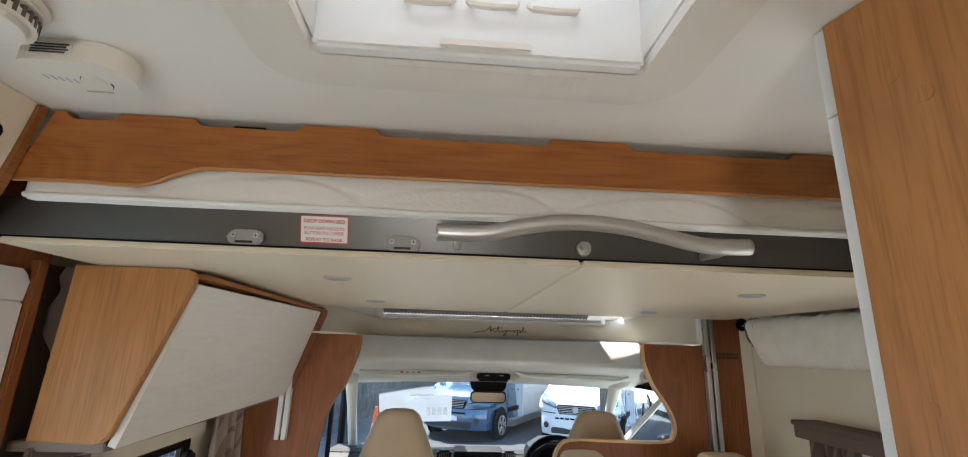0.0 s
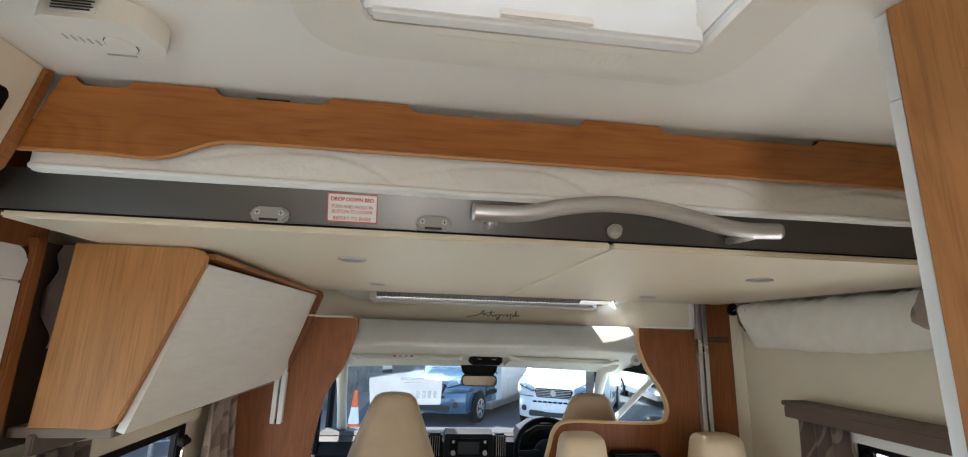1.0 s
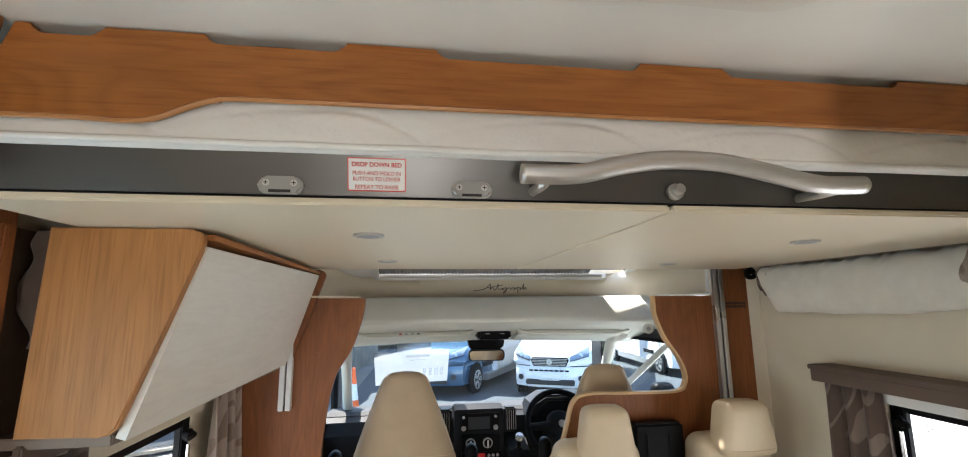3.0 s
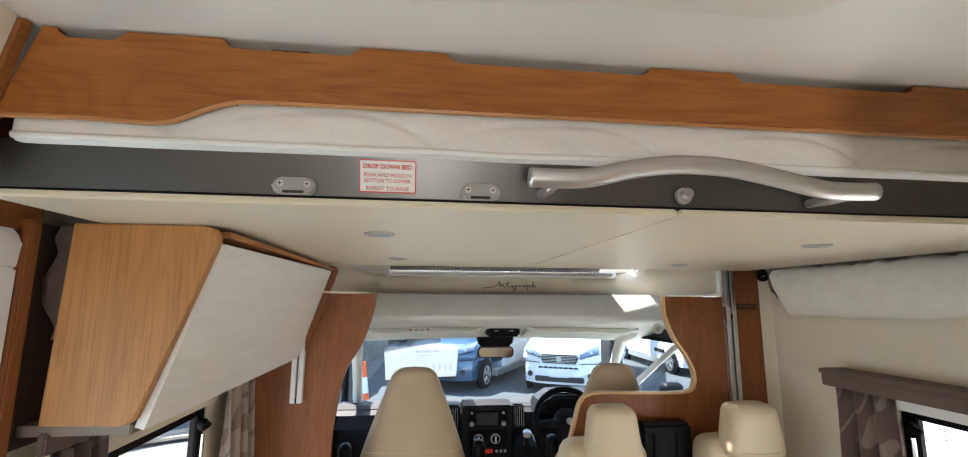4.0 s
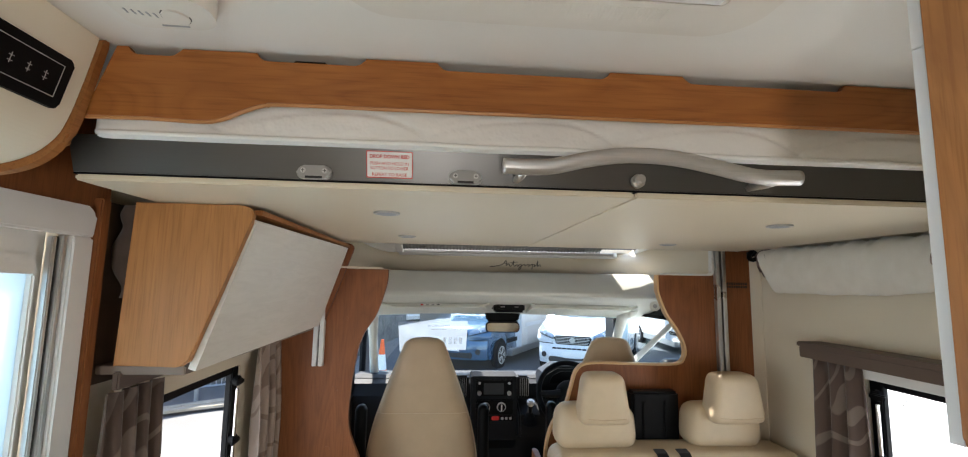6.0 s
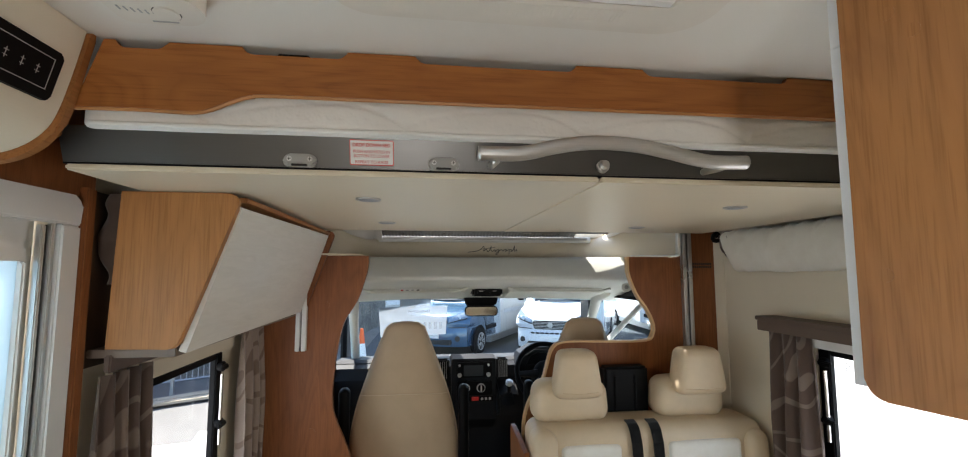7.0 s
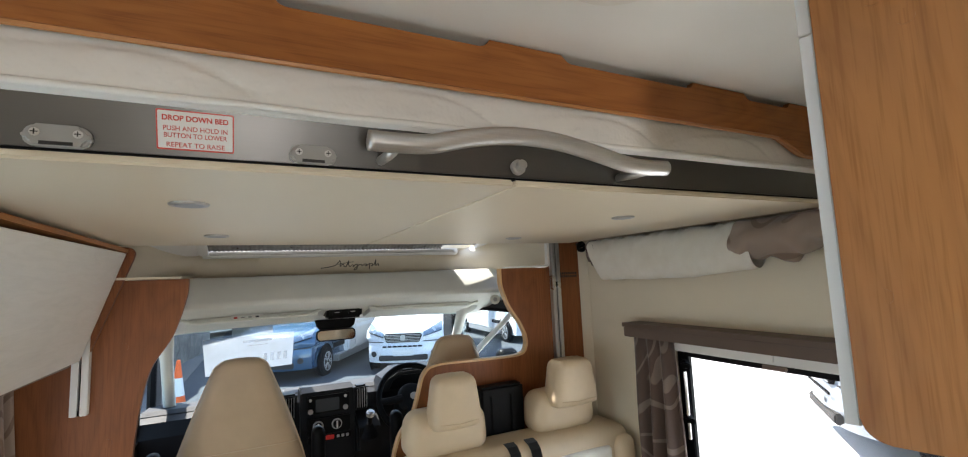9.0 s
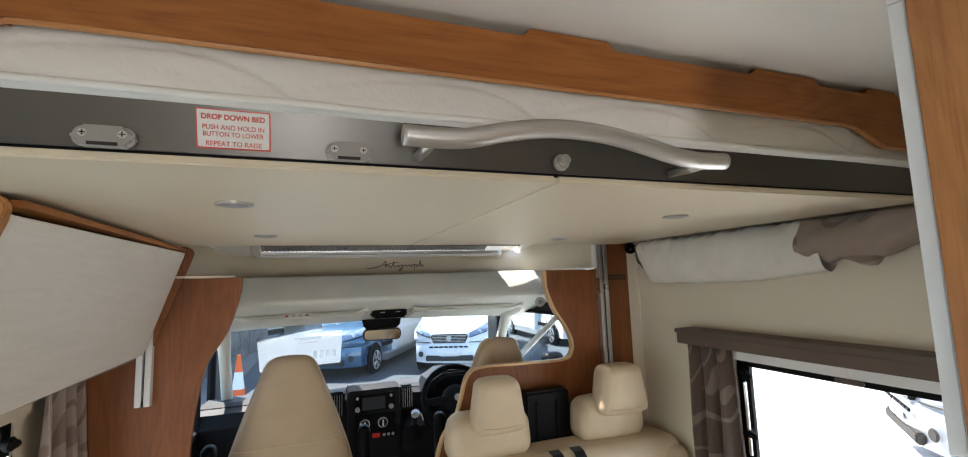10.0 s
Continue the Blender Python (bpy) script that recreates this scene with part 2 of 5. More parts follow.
    bmesh.ops.translate(bm, verts=bm.verts, vec=-o)
    bm.to_mesh(me)
    bm.free()
    if smooth:
        for p in me.polygons:
            p.use_smooth = True
    me.materials.append(material)
    ob = new(name, me)
    if parent:
        ob.parent = parent
    ORIGIN[ob] = o
    return tagged(ob, label)


def solid(name, bm, material, label, category="", kind="", group="", smooth=False):
    """A thing that is a single mesh."""
    return tagged(part(name, bm, material, None, "", smooth), label, category, group, kind)


def box(a, b, bevel=0.0, seg=2):
    bm = bmesh.new()
    bmesh.ops.create_cube(bm, size=1)
    a, b = Vector(a), Vector(b)
    c, d = (a + b) / 2, b - a
    for v in bm.verts:
        v.co = Vector((v.co.x * d.x, v.co.y * d.y, v.co.z * d.z)) + c
    if bevel:
        bmesh.ops.bevel(bm, geom=bm.edges[:], offset=min(bevel, 0.49 * min(abs(d.x), abs(d.y), abs(d.z))), segments=seg, affect="EDGES")
    return bm


def join(*bms):
    out = bmesh.new()
    for b in bms:
        me = bpy.data.meshes.new("t")
        b.to_mesh(me)
        b.free()
        out.from_mesh(me)
        bpy.data.meshes.remove(me)
    return out


def prism(pts, axis, lo, hi, bevel=0.0, seg=2):
    """A flat outline of 2D points drawn out along an axis from lo to hi."""
    bm = bmesh.new()

    def at(p, h):
        return {"x": (h, p[0], p[1]), "y": (p[0], h, p[1]), "z": (p[0], p[1], h)}[axis]
    va = [bm.verts.new(at(p, lo)) for p in pts]
    vb = [bm.verts.new(at(p, hi)) for p in pts]
    bm.faces.new(va)
    bm.faces.new(vb[::-1])
    n = len(pts)
    for i in range(n):
        bm.faces.new((va[i], vb[i], vb[(i + 1) % n], va[(i + 1) % n]))
    if bevel:
        rim = [e for e in bm.edges if (e.verts[0] in va and e.verts[1] in va) or (e.verts[0] in vb and e.verts[1] in vb)]
        bmesh.ops.bevel(bm, geom=rim, offset=bevel, segments=seg, affect="EDGES")
    return bm


def rounded(x0, y0, x1, y1, r, n=6):
    """Rounded rectangle; r is one radius or four (from x0,y0 on, anticlockwise)."""
    rs = r if isinstance(r, (tuple, list)) else (r,) * 4
    pts = []
    for (cx, cy, a0), q in zip(((x0, y0, 180), (x1, y0, 270), (x1, y1, 0), (x0, y1, 90)), rs):
        sx, sy = (1 if cx == x0 else -1), (1 if cy == y0 else -1)
        for i in range(n + 1 if q > 0 else 1):
            a = radians(a0 + 90 * i / n)
            pts.append((cx + sx * q + q * math.cos(a), cy + sy * q + q * math.sin(a)) if q > 0 else (cx, cy))
    return pts


def smooth_line(pts, n=8, closed=False):
    """Catmull-Rom through 2D or 3D points."""
    P = [Vector(p) for p in pts]
    out = []
    m = len(P)
    for i in range(m if closed else m - 1):
        g = (lambda k: P[k % m]) if closed else (lambda k: P[min(max(k, 0), m - 1)])
        p0, p1, p2, p3 = g(i - 1), g(i), g(i + 1), g(i + 2)
        for j in range(n):
            t = j / n
            out.append(0.5 * ((2 * p1) + (p2 - p0) * t + (2 * p0 - 5 * p1 + 4 * p2 - p3) * t * t + (3 * p1 - p0 - 3 * p2 + p3) * t ** 3))
    if not closed:
        out.append(P[-1])
    return out


def tube(path, radius, n=14, caps=True):
    """A round bar along a 3D path; radius may be a list."""
    bm = bmesh.new()
    path = [Vector(p) for p in path]
    rings = []
    for i, p in enumerate(path):
        d = (path[min(i + 1, len(path) - 1)] - path[max(i - 1, 0)]).normalized()
        up = Vector((0, 0, 1)) if abs(d.z) < 0.9 else Vector((0, 1, 0))
        s = d.cross(up).normalized()
        u = s.cross(d)
        r = radius[i] if isinstance(radius, (list, tuple)) else radius
        rings.append([bm.verts.new(p + r * (math.cos(2 * math.pi * k / n) * s + math.sin(2 * math.pi * k / n) * u)) for k in range(n)])
    for a, b in zip(rings, rings[1:]):
        for k in range(n):
            bm.faces.new((a[k], a[(k + 1) % n], b[(k + 1) % n], b[k]))
    if caps:
        bm.faces.new(rings[0])
        bm.faces.new(rings[-1][::-1])
    return bm


def disc(c, normal, r, h, n=24, bevel=0.0):
    """A short cylinder that stands on c along normal."""
    bm = bmesh.new()
    q = Vector(normal).to_track_quat("Z", "Y").to_matrix().to_4x4()
    bmesh.ops.create_cone(bm, cap_ends=True, segments=n, radius1=r, radius2=r, depth=h, matrix=Matrix.Translation(Vector(c) + Vector(normal).normalized() * h / 2) @ q)
    if bevel:
        rim = [e for e in bm.edges if len(e.link_faces) == 2 and any(len(f.verts) > 4 for f in e.link_faces)]
        bmesh.ops.bevel(bm, geom=rim, offset=bevel, segments=2, affect="EDGES")
    return bm


def sheet(rows, thick=0.0, flip=False):
    """A lofted surface through rows of 3D points, with thickness along its normals."""
    bm = bmesh.new()
    vs = [[bm.verts.new(p) for p in r] for r in rows]
    for a, b in zip(vs, vs[1:]):
        for i in range(len(a) - 1):
            bm.faces.new((a[i], a[i + 1], b[i + 1], b[i]))
    bm.normal_update()
    if thick:
        bmesh.ops.solidify(bm, geom=bm.faces[:], thickness=-thick if flip else thick)
    return bm


def cushion(x0, x1, z0, z1, y0, y1, r=0.035, puff=0.012, nx=10, nz=8, top=1.0):
    """A soft block: rounded, slightly domed faces; top scales the width at the upper edge."""
    bm = box((x0, y0, z0), (x1, y1, z1))
    bmesh.ops.bevel(bm, geom=bm.edges[:], offset=min(r, 0.48 * min(x1 - x0, y1 - y0, z1 - z0)), segments=5, affect="EDGES", profile=0.5)
    bmesh.ops.subdivide_edges(bm, edges=[e for e in bm.edges if e.calc_length() > 0.06], cuts=3, use_grid_fill=True)
    cx, cy, cz = (x0 + x1) / 2, (y0 + y1) / 2, (z0 + z1) / 2
    for v in bm.verts:
        u, w, h = (v.co.x - cx) / (x1 - x0) * 2, (v.co.z - cz) / (z1 - z0) * 2, (v.co.y - cy) / (y1 - y0) * 2
        v.co.y += math.copysign(puff, h) * (1 - u * u) * (1 - w * w) * min(1, abs(h))
        v.co.z += math.copysign(puff * 0.6, w) * (1 - u * u) * min(1, abs(w))
        k = 1 + (top - 1) * (w + 1) / 2
        v.co.x = cx + (v.co.x - cx) * k
    return bm


def wall_with_hole(x, thick, y0, y1, z0, z1, holes):
    """A side wall in the plane x, with rectangular holes (ya, yb, za, zb) that go through."""
    ys = sorted({y0, y1, *[h[0] for h in holes], *[h[1] for h in holes]})
    zs = sorted({z0, z1, *[h[2] for h in holes], *[h[3] for h in holes]})
    bm = bmesh.new()
    grid = {}

    def vert(i, j, k):
        if (i, j, k) not in grid:
            grid[i, j, k] = bm.verts.new((x + k * thick, ys[i], zs[j]))
        return grid[i, j, k]

    def full(i, j):
        if not (0 <= i < len(ys) - 1 and 0 <= j < len(zs) - 1):
            return False
        cy, cz = (ys[i] + ys[i + 1]) / 2, (zs[j] + zs[j + 1]) / 2
        return not any(h[0] < cy < h[1] and h[2] < cz < h[3] for h in holes)
    for i in range(len(ys) - 1):
        for j in range(len(zs) - 1):
            if not full(i, j):
                continue
            for k in (0, 1):
                bm.faces.new((vert(i, j, k), vert(i + 1, j, k), vert(i + 1, j + 1, k), vert(i, j + 1, k)))
            for (di, dj, e) in ((-1, 0, ((0, 0), (0, 1))), (1, 0, ((1, 0), (1, 1))), (0, -1, ((0, 0), (1, 0))), (0, 1, ((0, 1), (1, 1)))):
                if not full(i + di, j + dj):
                    (a, b2), (c, d) = e
                    bm.faces.new((vert(i + a, j + b2, 0), vert(i + c, j + d, 0), vert(i + c, j + d, 1), vert(i + a, j + b2, 1)))
    return bm


XL, XR, ZC, YB = -0.84, 1.28, 1.955, 1.98
MID = 0.222  # the vehicle's middle line

# ---- the shell of the living space ----
# floor is out of view; its pale colour is set to brighten the ceiling
solid("floor", box((XL - 0.03, -1.65, -0.05), (XR + 0.03, 3.6, 0.0)), plain("floor_vinyl", (0.44, 0.37, 0.29), 0.5, vary=0.15), "unseen vinyl floor of the motorhome, pale to bounce light upwards", "floor", "structure")
SKY = (-0.18, 0.225, 0.09, 0.495)
solid("ceiling", join(box((XL - 0.03, -1.65, ZC), (SKY[0], 2.02, ZC + 0.035)), box((SKY[1], -1.65, ZC), (XR + 0.03, 2.02, ZC + 0.035)),
                      box((SKY[0], -1.65, ZC), (SKY[1], SKY[2], ZC + 0.035)), box((SKY[0], SKY[3], ZC), (SKY[1], 2.02, ZC + 0.035))),
      M_ceiling, "smooth pale off-white vinyl ceiling", "ceiling", "structure")
LW = (1.10, 1.74, 0.62, 1.285)
RW = (0.42, 1.44, 0.62, 1.30)
DOOR = (0.28, 0.90, 0.02, 1.69)
solid("wall_left", wall_with_hole(XL, -0.03, -1.65, 2.02, 0.0, ZC, [LW, DOOR]), M_cream, "cream lined side wall with window and door", "wall", "structure")
solid("wall_right", wall_with_hole(XR, 0.03, -1.65, 2.02, 0.0, ZC, [RW]), M_cream, "cream lined side wall with a wide window", "wall", "structure")
solid("wall_rear", join(box((XL, -1.68, 0), (-0.45, -1.65, ZC)), box((0.09, -1.68, 0), (XR, -1.65, ZC)), box((-0.45, -1.68, 0), (0.09, -1.65, 0.60)), box((-0.45, -1.68, 1.50), (0.09, -1.65, ZC))), M_cream, "plain cream rear wall with a window opening", "wall", "structure")

# ---- bulkhead between living space and cab ----
pil = smooth_line([(-0.36, 1.634), (-0.365, 1.57), (-0.40, 1.45), (-0.458, 1.347), (-0.485, 1.22), (-0.497, 1.10), (-0.497, 1.0), (-0.475, 0.93), (-0.445, 0.86), (-0.40, 0.74), (-0.37, 0.6)], 6)
pil2 = [tuple(p) for p in pil]
bl = thing("bulkhead_panel_left", (-0.6, YB, 0), "walnut bulkhead panel with a wavy edge beside the passenger seat", "partition", kind="structure")
part("panel", prism(pil2 + [(-0.37, 0.0), (-0.84, 0.0), (-0.84, 1.634)], "y", YB, YB + 0.024, 0.0015), M_woodz_shade, bl)
for cx, cz in ((-0.530, 1.425), (-0.560, 1.139), (-0.578, 0.905)):
    part("cover_cap", disc((cx, YB, cz), (0, -1, 0), 0.0125, 0.002, 20, 0.0006), M_woodz_shade, bl)
opn = smooth_line([(0.828, 1.632), (0.828, 1.60), (0.832, 1.548), (0.866, 1.462), (0.915, 1.39), (0.944, 1.325), (0.943, 1.275), (0.900, 1.244), (0.70, 1.244), (0.517, 1.246), (0.458, 1.216), (0.432, 1.14), (0.405, 1.06), (0.356, 1.0), (0.328, 0.92), (0.318, 0.80), (0.31, 0.6)], 6)
opn2 = [tuple(p) for p in opn]
br = thing("bulkhead_panel_right", (0.8, YB, 0), "walnut bulkhead panel with a curved opening above the bench", "partition", kind="structure")
part("panel", prism(opn2 + [(0.31, 0.0), (XR, 0.0), (XR, 1.80), (1.085, 1.80), (1.085, 1.632)], "y", YB, YB + 0.024), M_woodz_shade, br)
rows_ = []
for i, p in enumerate(opn):
    d = (opn[min(i + 1, len(opn) - 1)] - opn[max(i - 1, 0)]).normalized()
    n_ = Vector((d.y, -d.x))
    rows_.append([(p.x + n_.x * 0.005, YB - 0.003, p.y + n_.y * 0.005), (p.x + n_.x * 0.005, YB + 0.026, p.y + n_.y * 0.005), (p.x - n_.x * 0.004, YB + 0.026, p.y - n_.y * 0.004), (p.x - n_.x * 0.004, YB - 0.003, p.y - n_.y * 0.004), (p.x + n_.x * 0.005, YB - 0.003, p.y + n_.y * 0.005)])
part("edge_band", sheet(rows_), M_band, br, "pale beech edge lipping")
part("vent_grille", box((1.144, YB - 0.003, 1.576), (1.250, YB + 0.001, 1.610), 0.001), M_woodz_shade, br)
for i in range(9):
    for j in range(2):
        part("vent_slot", box((1.150 + i * 0.011, YB - 0.0045, 1.580 + j * 0.014), (1.157 + i * 0.011, YB - 0.0025, 1.591 + j * 0.014)), M_dark, br)


def guide_rail(x0, x1, z0, z1, y, material, label):
    """A bed guide: two lips and a slot."""
    t = thing("bed_guide_rail", ((x0 + x1) / 2, y, z0), label, "guide rail", "rails of the drop-down bed")
    w = x1 - x0
    part("channel", box((x0, y - 0.006, z0), (x1, y, z1), 0.001), material, t)
    part("lip", box((x0, y - 0.026, z0), (x0 + 0.42 * w, y - 0.006, z1), 0.002), material, t)
    part("lip", box((x1 - 0.42 * w, y - 0.026, z0), (x1, y - 0.006, z1), 0.002), material, t)
    part("slot", box((x0 + 0.43 * w, y - 0.010, z0), (x1 - 0.43 * w, y - 0.0065, z1)), M_rubber, t)
    return t


guide_rail(1.088, 1.134, 1.20, 1.80, YB - 0.002, M_aluz, "slim aluminium guide rail of the drop-down bed")
gl = guide_rail(-0.650, -0.608, 1.235, 1.80, YB - 0.002, M_edge, "short white guide rail with an open lower end")
part("end_stop", box((-0.642, YB - 0.022, 1.236), (-0.616, YB - 0.012, 1.252), 0.002), M_black, gl)

# ---- drop-down bed ----
BX0, BX1 = -0.742, 1.186
bed = thing("drop_down_bed", (MID, 1.35, 1.752), "raised drop-down bed with grey front panel, walnut pelmet and cream underside", "bed")
part("front_panel", prism([(0.785, 1.756), (0.765, 1.815), (0.785, 1.815), (0.805, 1.756)], "x", BX0, BX1, 0.0015), M_grey, bed, "dark grey brushed metal front panel")
part("seal", box((BX0, 0.786, 1.7528), (BX1, 0.80, 1.7558), 0.0005), M_rubber, bed)
part("underside_board", box((BX0 + 0.004, 0.784, 1.742), (MID + 0.002, 1.935, 1.7525), 0.003), M_under, bed, "cream lining board")
part("underside_board", box((MID + 0.0055, 0.784, 1.742), (BX1 - 0.004, 1.935, 1.7525), 0.003), M_under, bed, "cream lining board")
part("frame", box((BX0 + 0.02, 0.81, 1.7530), (BX1 - 0.02, 1.93, 1.79), 0.004), M_dark, bed)
for sx, sy in ((-0.257, 1.055), (-0.254, 1.60), (0.734, 1.085), (0.727, 1.67)):
    sp = part("spotlight", disc((sx, sy, 1.742), (0, 0, -1), 0.031, 0.004, 28, 0.0015), M_alu, bed, "flush chrome spotlight, switched off")
    part("lens", disc((sx, sy, 1.7382), (0, 0, -1), 0.022, 0.001, 24), M_frost, sp)

pel = smooth_line([(x_, z_ + 0.0015) for x_, z_ in [(-0.694, 1.834), (-0.60, 1.835), (-0.525, 1.833), (-0.49, 1.837), (-0.455, 1.853), (-0.425, 1.864), (-0.39, 1.868), (-0.2, 1.8685), (0.2, 1.87), (0.6, 1.871), (0.84, 1.870), (0.87, 1.865), (0.905, 1.852), (0.94, 1.838), (0.97, 1.834), (1.05, 1.835), (1.125, 1.834)]], 5)
NOTCH = []
outline = [tuple(p) for p in pel] + [(1.10, 1.9535)]
for a, b in ((1.075, 0.995), (0.912, 0.754), (0.604, 0.294), (0.162, -0.14), (-0.259, -0.437), (-0.554, -0.638)):
    outline += [(a, 1.9535), (a - 0.004, 1.947), (a - 0.010, 1.9395), (a - 0.018, 1.9375), (b + 0.018, 1.9375), (b + 0.010, 1.9395), (b + 0.004, 1.947), (b, 1.9535)]
    NOTCH.append((b, a))
outline += [(-0.655, 1.9535)]
pelmet = part("pelmet", prism(outline, "y", 0.727, 0.744, 0.002), M_woodx, bed, "walnut pelmet with scooped lower edge and vent notches")
part("lower_lipping", tube([(p.x, 0.7345, p.y) for p in pel], 0.0042, 8), M_lip, bed)
# black strip added behind the notches to give the shade of the gap
part("notch_shade", box((-0.65, 0.785, 1.898), (1.09, 0.795, 1.9545)), M_rubber, bed)
part("vent_clip", box((-0.385, 0.75, 1.9445), (-0.330, 0.78, 1.9545), 0.002), M_black, bed)

# latches, button and grab handle on the grey panel
for lx in (-0.346, -0.086):
    lat = part("latch", prism(rounded(lx - 0.029, 1.7550, lx + 0.029, 1.7780, (0.009, 0.009, 0.0115, 0.0115)), "y", 0.770, 0.782, 0.004, 3), M_catch, bed, "grey plastic catch with two screws")
    for d in (-0.018, 0.018):
        part("screw", disc((lx + d, 0.771, 1.7685), (0, -1, 0), 0.0045, 0.0025, 14, 0.0006), M_alu, lat)
        part("screw_slot", join(box((lx + d - 0.003, 0.7678, 1.7680), (lx + d + 0.003, 0.7686, 1.7690)), box((lx + d - 0.0005, 0.7678, 1.7655), (lx + d + 0.0005, 0.7686, 1.7715))), M_dark, lat)
    part("bolt_slot", box((lx - 0.014, 0.7690, 1.7554), (lx + 0.014, 0.7705, 1.7592)), M_dark, lat)
but = part("push_button", disc((0.226, 0.776, 1.7695), (0, -1, 0.1), 0.0125, 0.010, 24, 0.0015), M_alu, bed, "round chrome push button")
part("plunger", disc((0.226, 0.766, 1.7705), (0, -1, 0.1), 0.0080, 0.012, 20, 0.001), M_alu, but)
hp = smooth_line([(-0.028, 0.706, 1.7725), (0.01, 0.706, 1.7722), (0.055, 0.706, 1.775), (0.11, 0.706, 1.788), (0.165, 0.706, 1.797), (0.215, 0.706, 1.799), (0.27, 0.706, 1.7955), (0.33, 0.706, 1.785), (0.39, 0.706, 1.7725), (0.43, 0.706, 1.769), (0.484, 0.706, 1.7705)], 5)
han = part("grab_handle", tube(hp, 0.0132, 18), M_alu, bed, "curved satin aluminium grab handle", True)
for hx in (0.006, 0.445):
    part("mount", tube([(hx, 0.708, 1.764), (hx, 0.735, 1.764), (hx, 0.785, 1.768)], 0.0072, 12), M_alu, han, "", True)

lab = thing("instruction_label", (-0.219, 0.771, 1.764), "white instruction sticker with red print on the grey panel", "sticker")


def on_panel(bm_):
    """Lean a flat piece drawn at y = 0 onto the sloping grey panel."""
    for v in bm_.verts:
        v.co.y = v.co.y + 0.786 - (v.co.z - 1.7535) * 0.3414
    return bm_


part("paper", on_panel(prism(rounded(-0.259, 1.7625, -0.179, 1.8065, 0.002), "y", -0.0012, 0.0)), M_red, lab)
part("paper", on_panel(prism(rounded(-0.2575, 1.764, -0.1805, 1.805, 0.0015), "y", -0.0018, -0.0010)), M_label, lab)


def words(text, x, z, size, material, parent, width=None, y=-0.0024, bold=0.008):
    cu = bpy.data.curves.new("text", "FONT")
    cu.body, cu.size, cu.align_x, cu.align_y = text, 1.0, "CENTER", "CENTER"
    cu.offset = bold
    tmp = bpy.data.objects.new("text", cu)
    scene.collection.objects.link(tmp)
    dg = bpy.context.evaluated_depsgraph_get()
    me = bpy.data.meshes.new_from_object(tmp.evaluated_get(dg))
    bpy.data.objects.remove(tmp)
    b = bmesh.new()
    b.from_mesh(me)
    xs = [v.co.x for v in b.verts]
    ys = [v.co.y for v in b.verts]
    cx, cy, w, h = (min(xs) + max(xs)) / 2, (min(ys) + max(ys)) / 2, max(xs) - min(xs), max(ys) - min(ys)
    kx = width / w if width else size / h
    kz = size / h
    for v in b.verts:
        v.co = Vector((x + (v.co.x - cx) * kx, y, z + (v.co.y - cy) * kz))
    return part("lettering", on_panel(b), material, parent)


words("DROP DOWN BED", -0.219, 1.7975, 0.0062, M_red, lab, 0.068, bold=0.03)
words("PUSH AND HOLD IN", -0.219, 1.7862, 0.0054, M_red, lab, 0.066)
words("BUTTON TO LOWER", -0.219, 1.7785, 0.0054, M_red, lab, 0.065)
words("REPEAT TO RAISE", -0.219, 1.7680, 0.0054, M_red, lab, 0.060)

# mattress: a quilted block with piping
mat_rows = []
MX0, MX1, NX = -0.697, 1.141, 320


def quilt(x, u):
    """Depth of the stitched arcs on the mattress border."""
    s = 0.0
    for c in (-0.62, -0.28, 0.06, 0.40, 0.74, 1.08):
        t = (x - c) / (0.24 if x < c else 0.13)
        if abs(t) < 1:
            s += math.exp(-((u - 0.12 - 0.52 * (1 - abs(t) ** 2.2)) / 0.042) ** 2) * (0.55 + 0.45 * t)
    return s


for i in range(NX + 1):
    x = MX0 + (MX1 - MX0) * i / NX
    end = min(x - MX0, MX1 - x)
    ro = 0.012 * max(0, 1 - end / 0.02) ** 2
    row = []
    for u in [k / 22 for k in range(23)]:
        base = 0.030 * max(0, (u - 0.72) / 0.28) ** 2 + 0.006 * max(0, (0.12 - u) / 0.12)
        y = 0.750 + base + ro + 0.0060 * quilt(x, u) + 0.0015 * noise.noise((x * 14, u * 3, 0)) + 0.004 * noise.noise((x * 4, u, 3))
        row.append((x, y, 1.8130 + 0.084 * u + 0.0016 * noise.noise((x * 5, 2, u))))
    row.append((x, 1.2, 1.9))
    row.append((x, 1.9, 1.9))
    row.append((x, 1.9, 1.8))
    row.append((x, 0.80, 1.8))
    row.append(row[0])
    mat_rows.append(row)
mt = thing("mattress", (MID, 1.3, 1.79), "white quilted mattress lying on the raised bed", "mattress")
part("body", sheet(mat_rows), M_matt, mt, "", True)
pip = [(MX0 + 0.012 + (MX1 - MX0 - 0.024) * i / 120, 0.7485 + 0.0012 * noise.noise((i * 0.21, 0, 5)), 1.8215 + 0.0018 * noise.noise((i * 0.13, 7, 0)) - 0.0065) for i in range(121)]
part("piping", tube(pip, 0.0046, 10), M_matt, mt, "", True)

# ---- fascia over the door, with control panel ----
prof_f = [(-0.668, 1.954), (-0.684, 1.88), (-0.700, 1.82), (-0.716, 1.788), (-0.745, 1.763), (-0.785, 1.748), (-0.838, 1.742)]
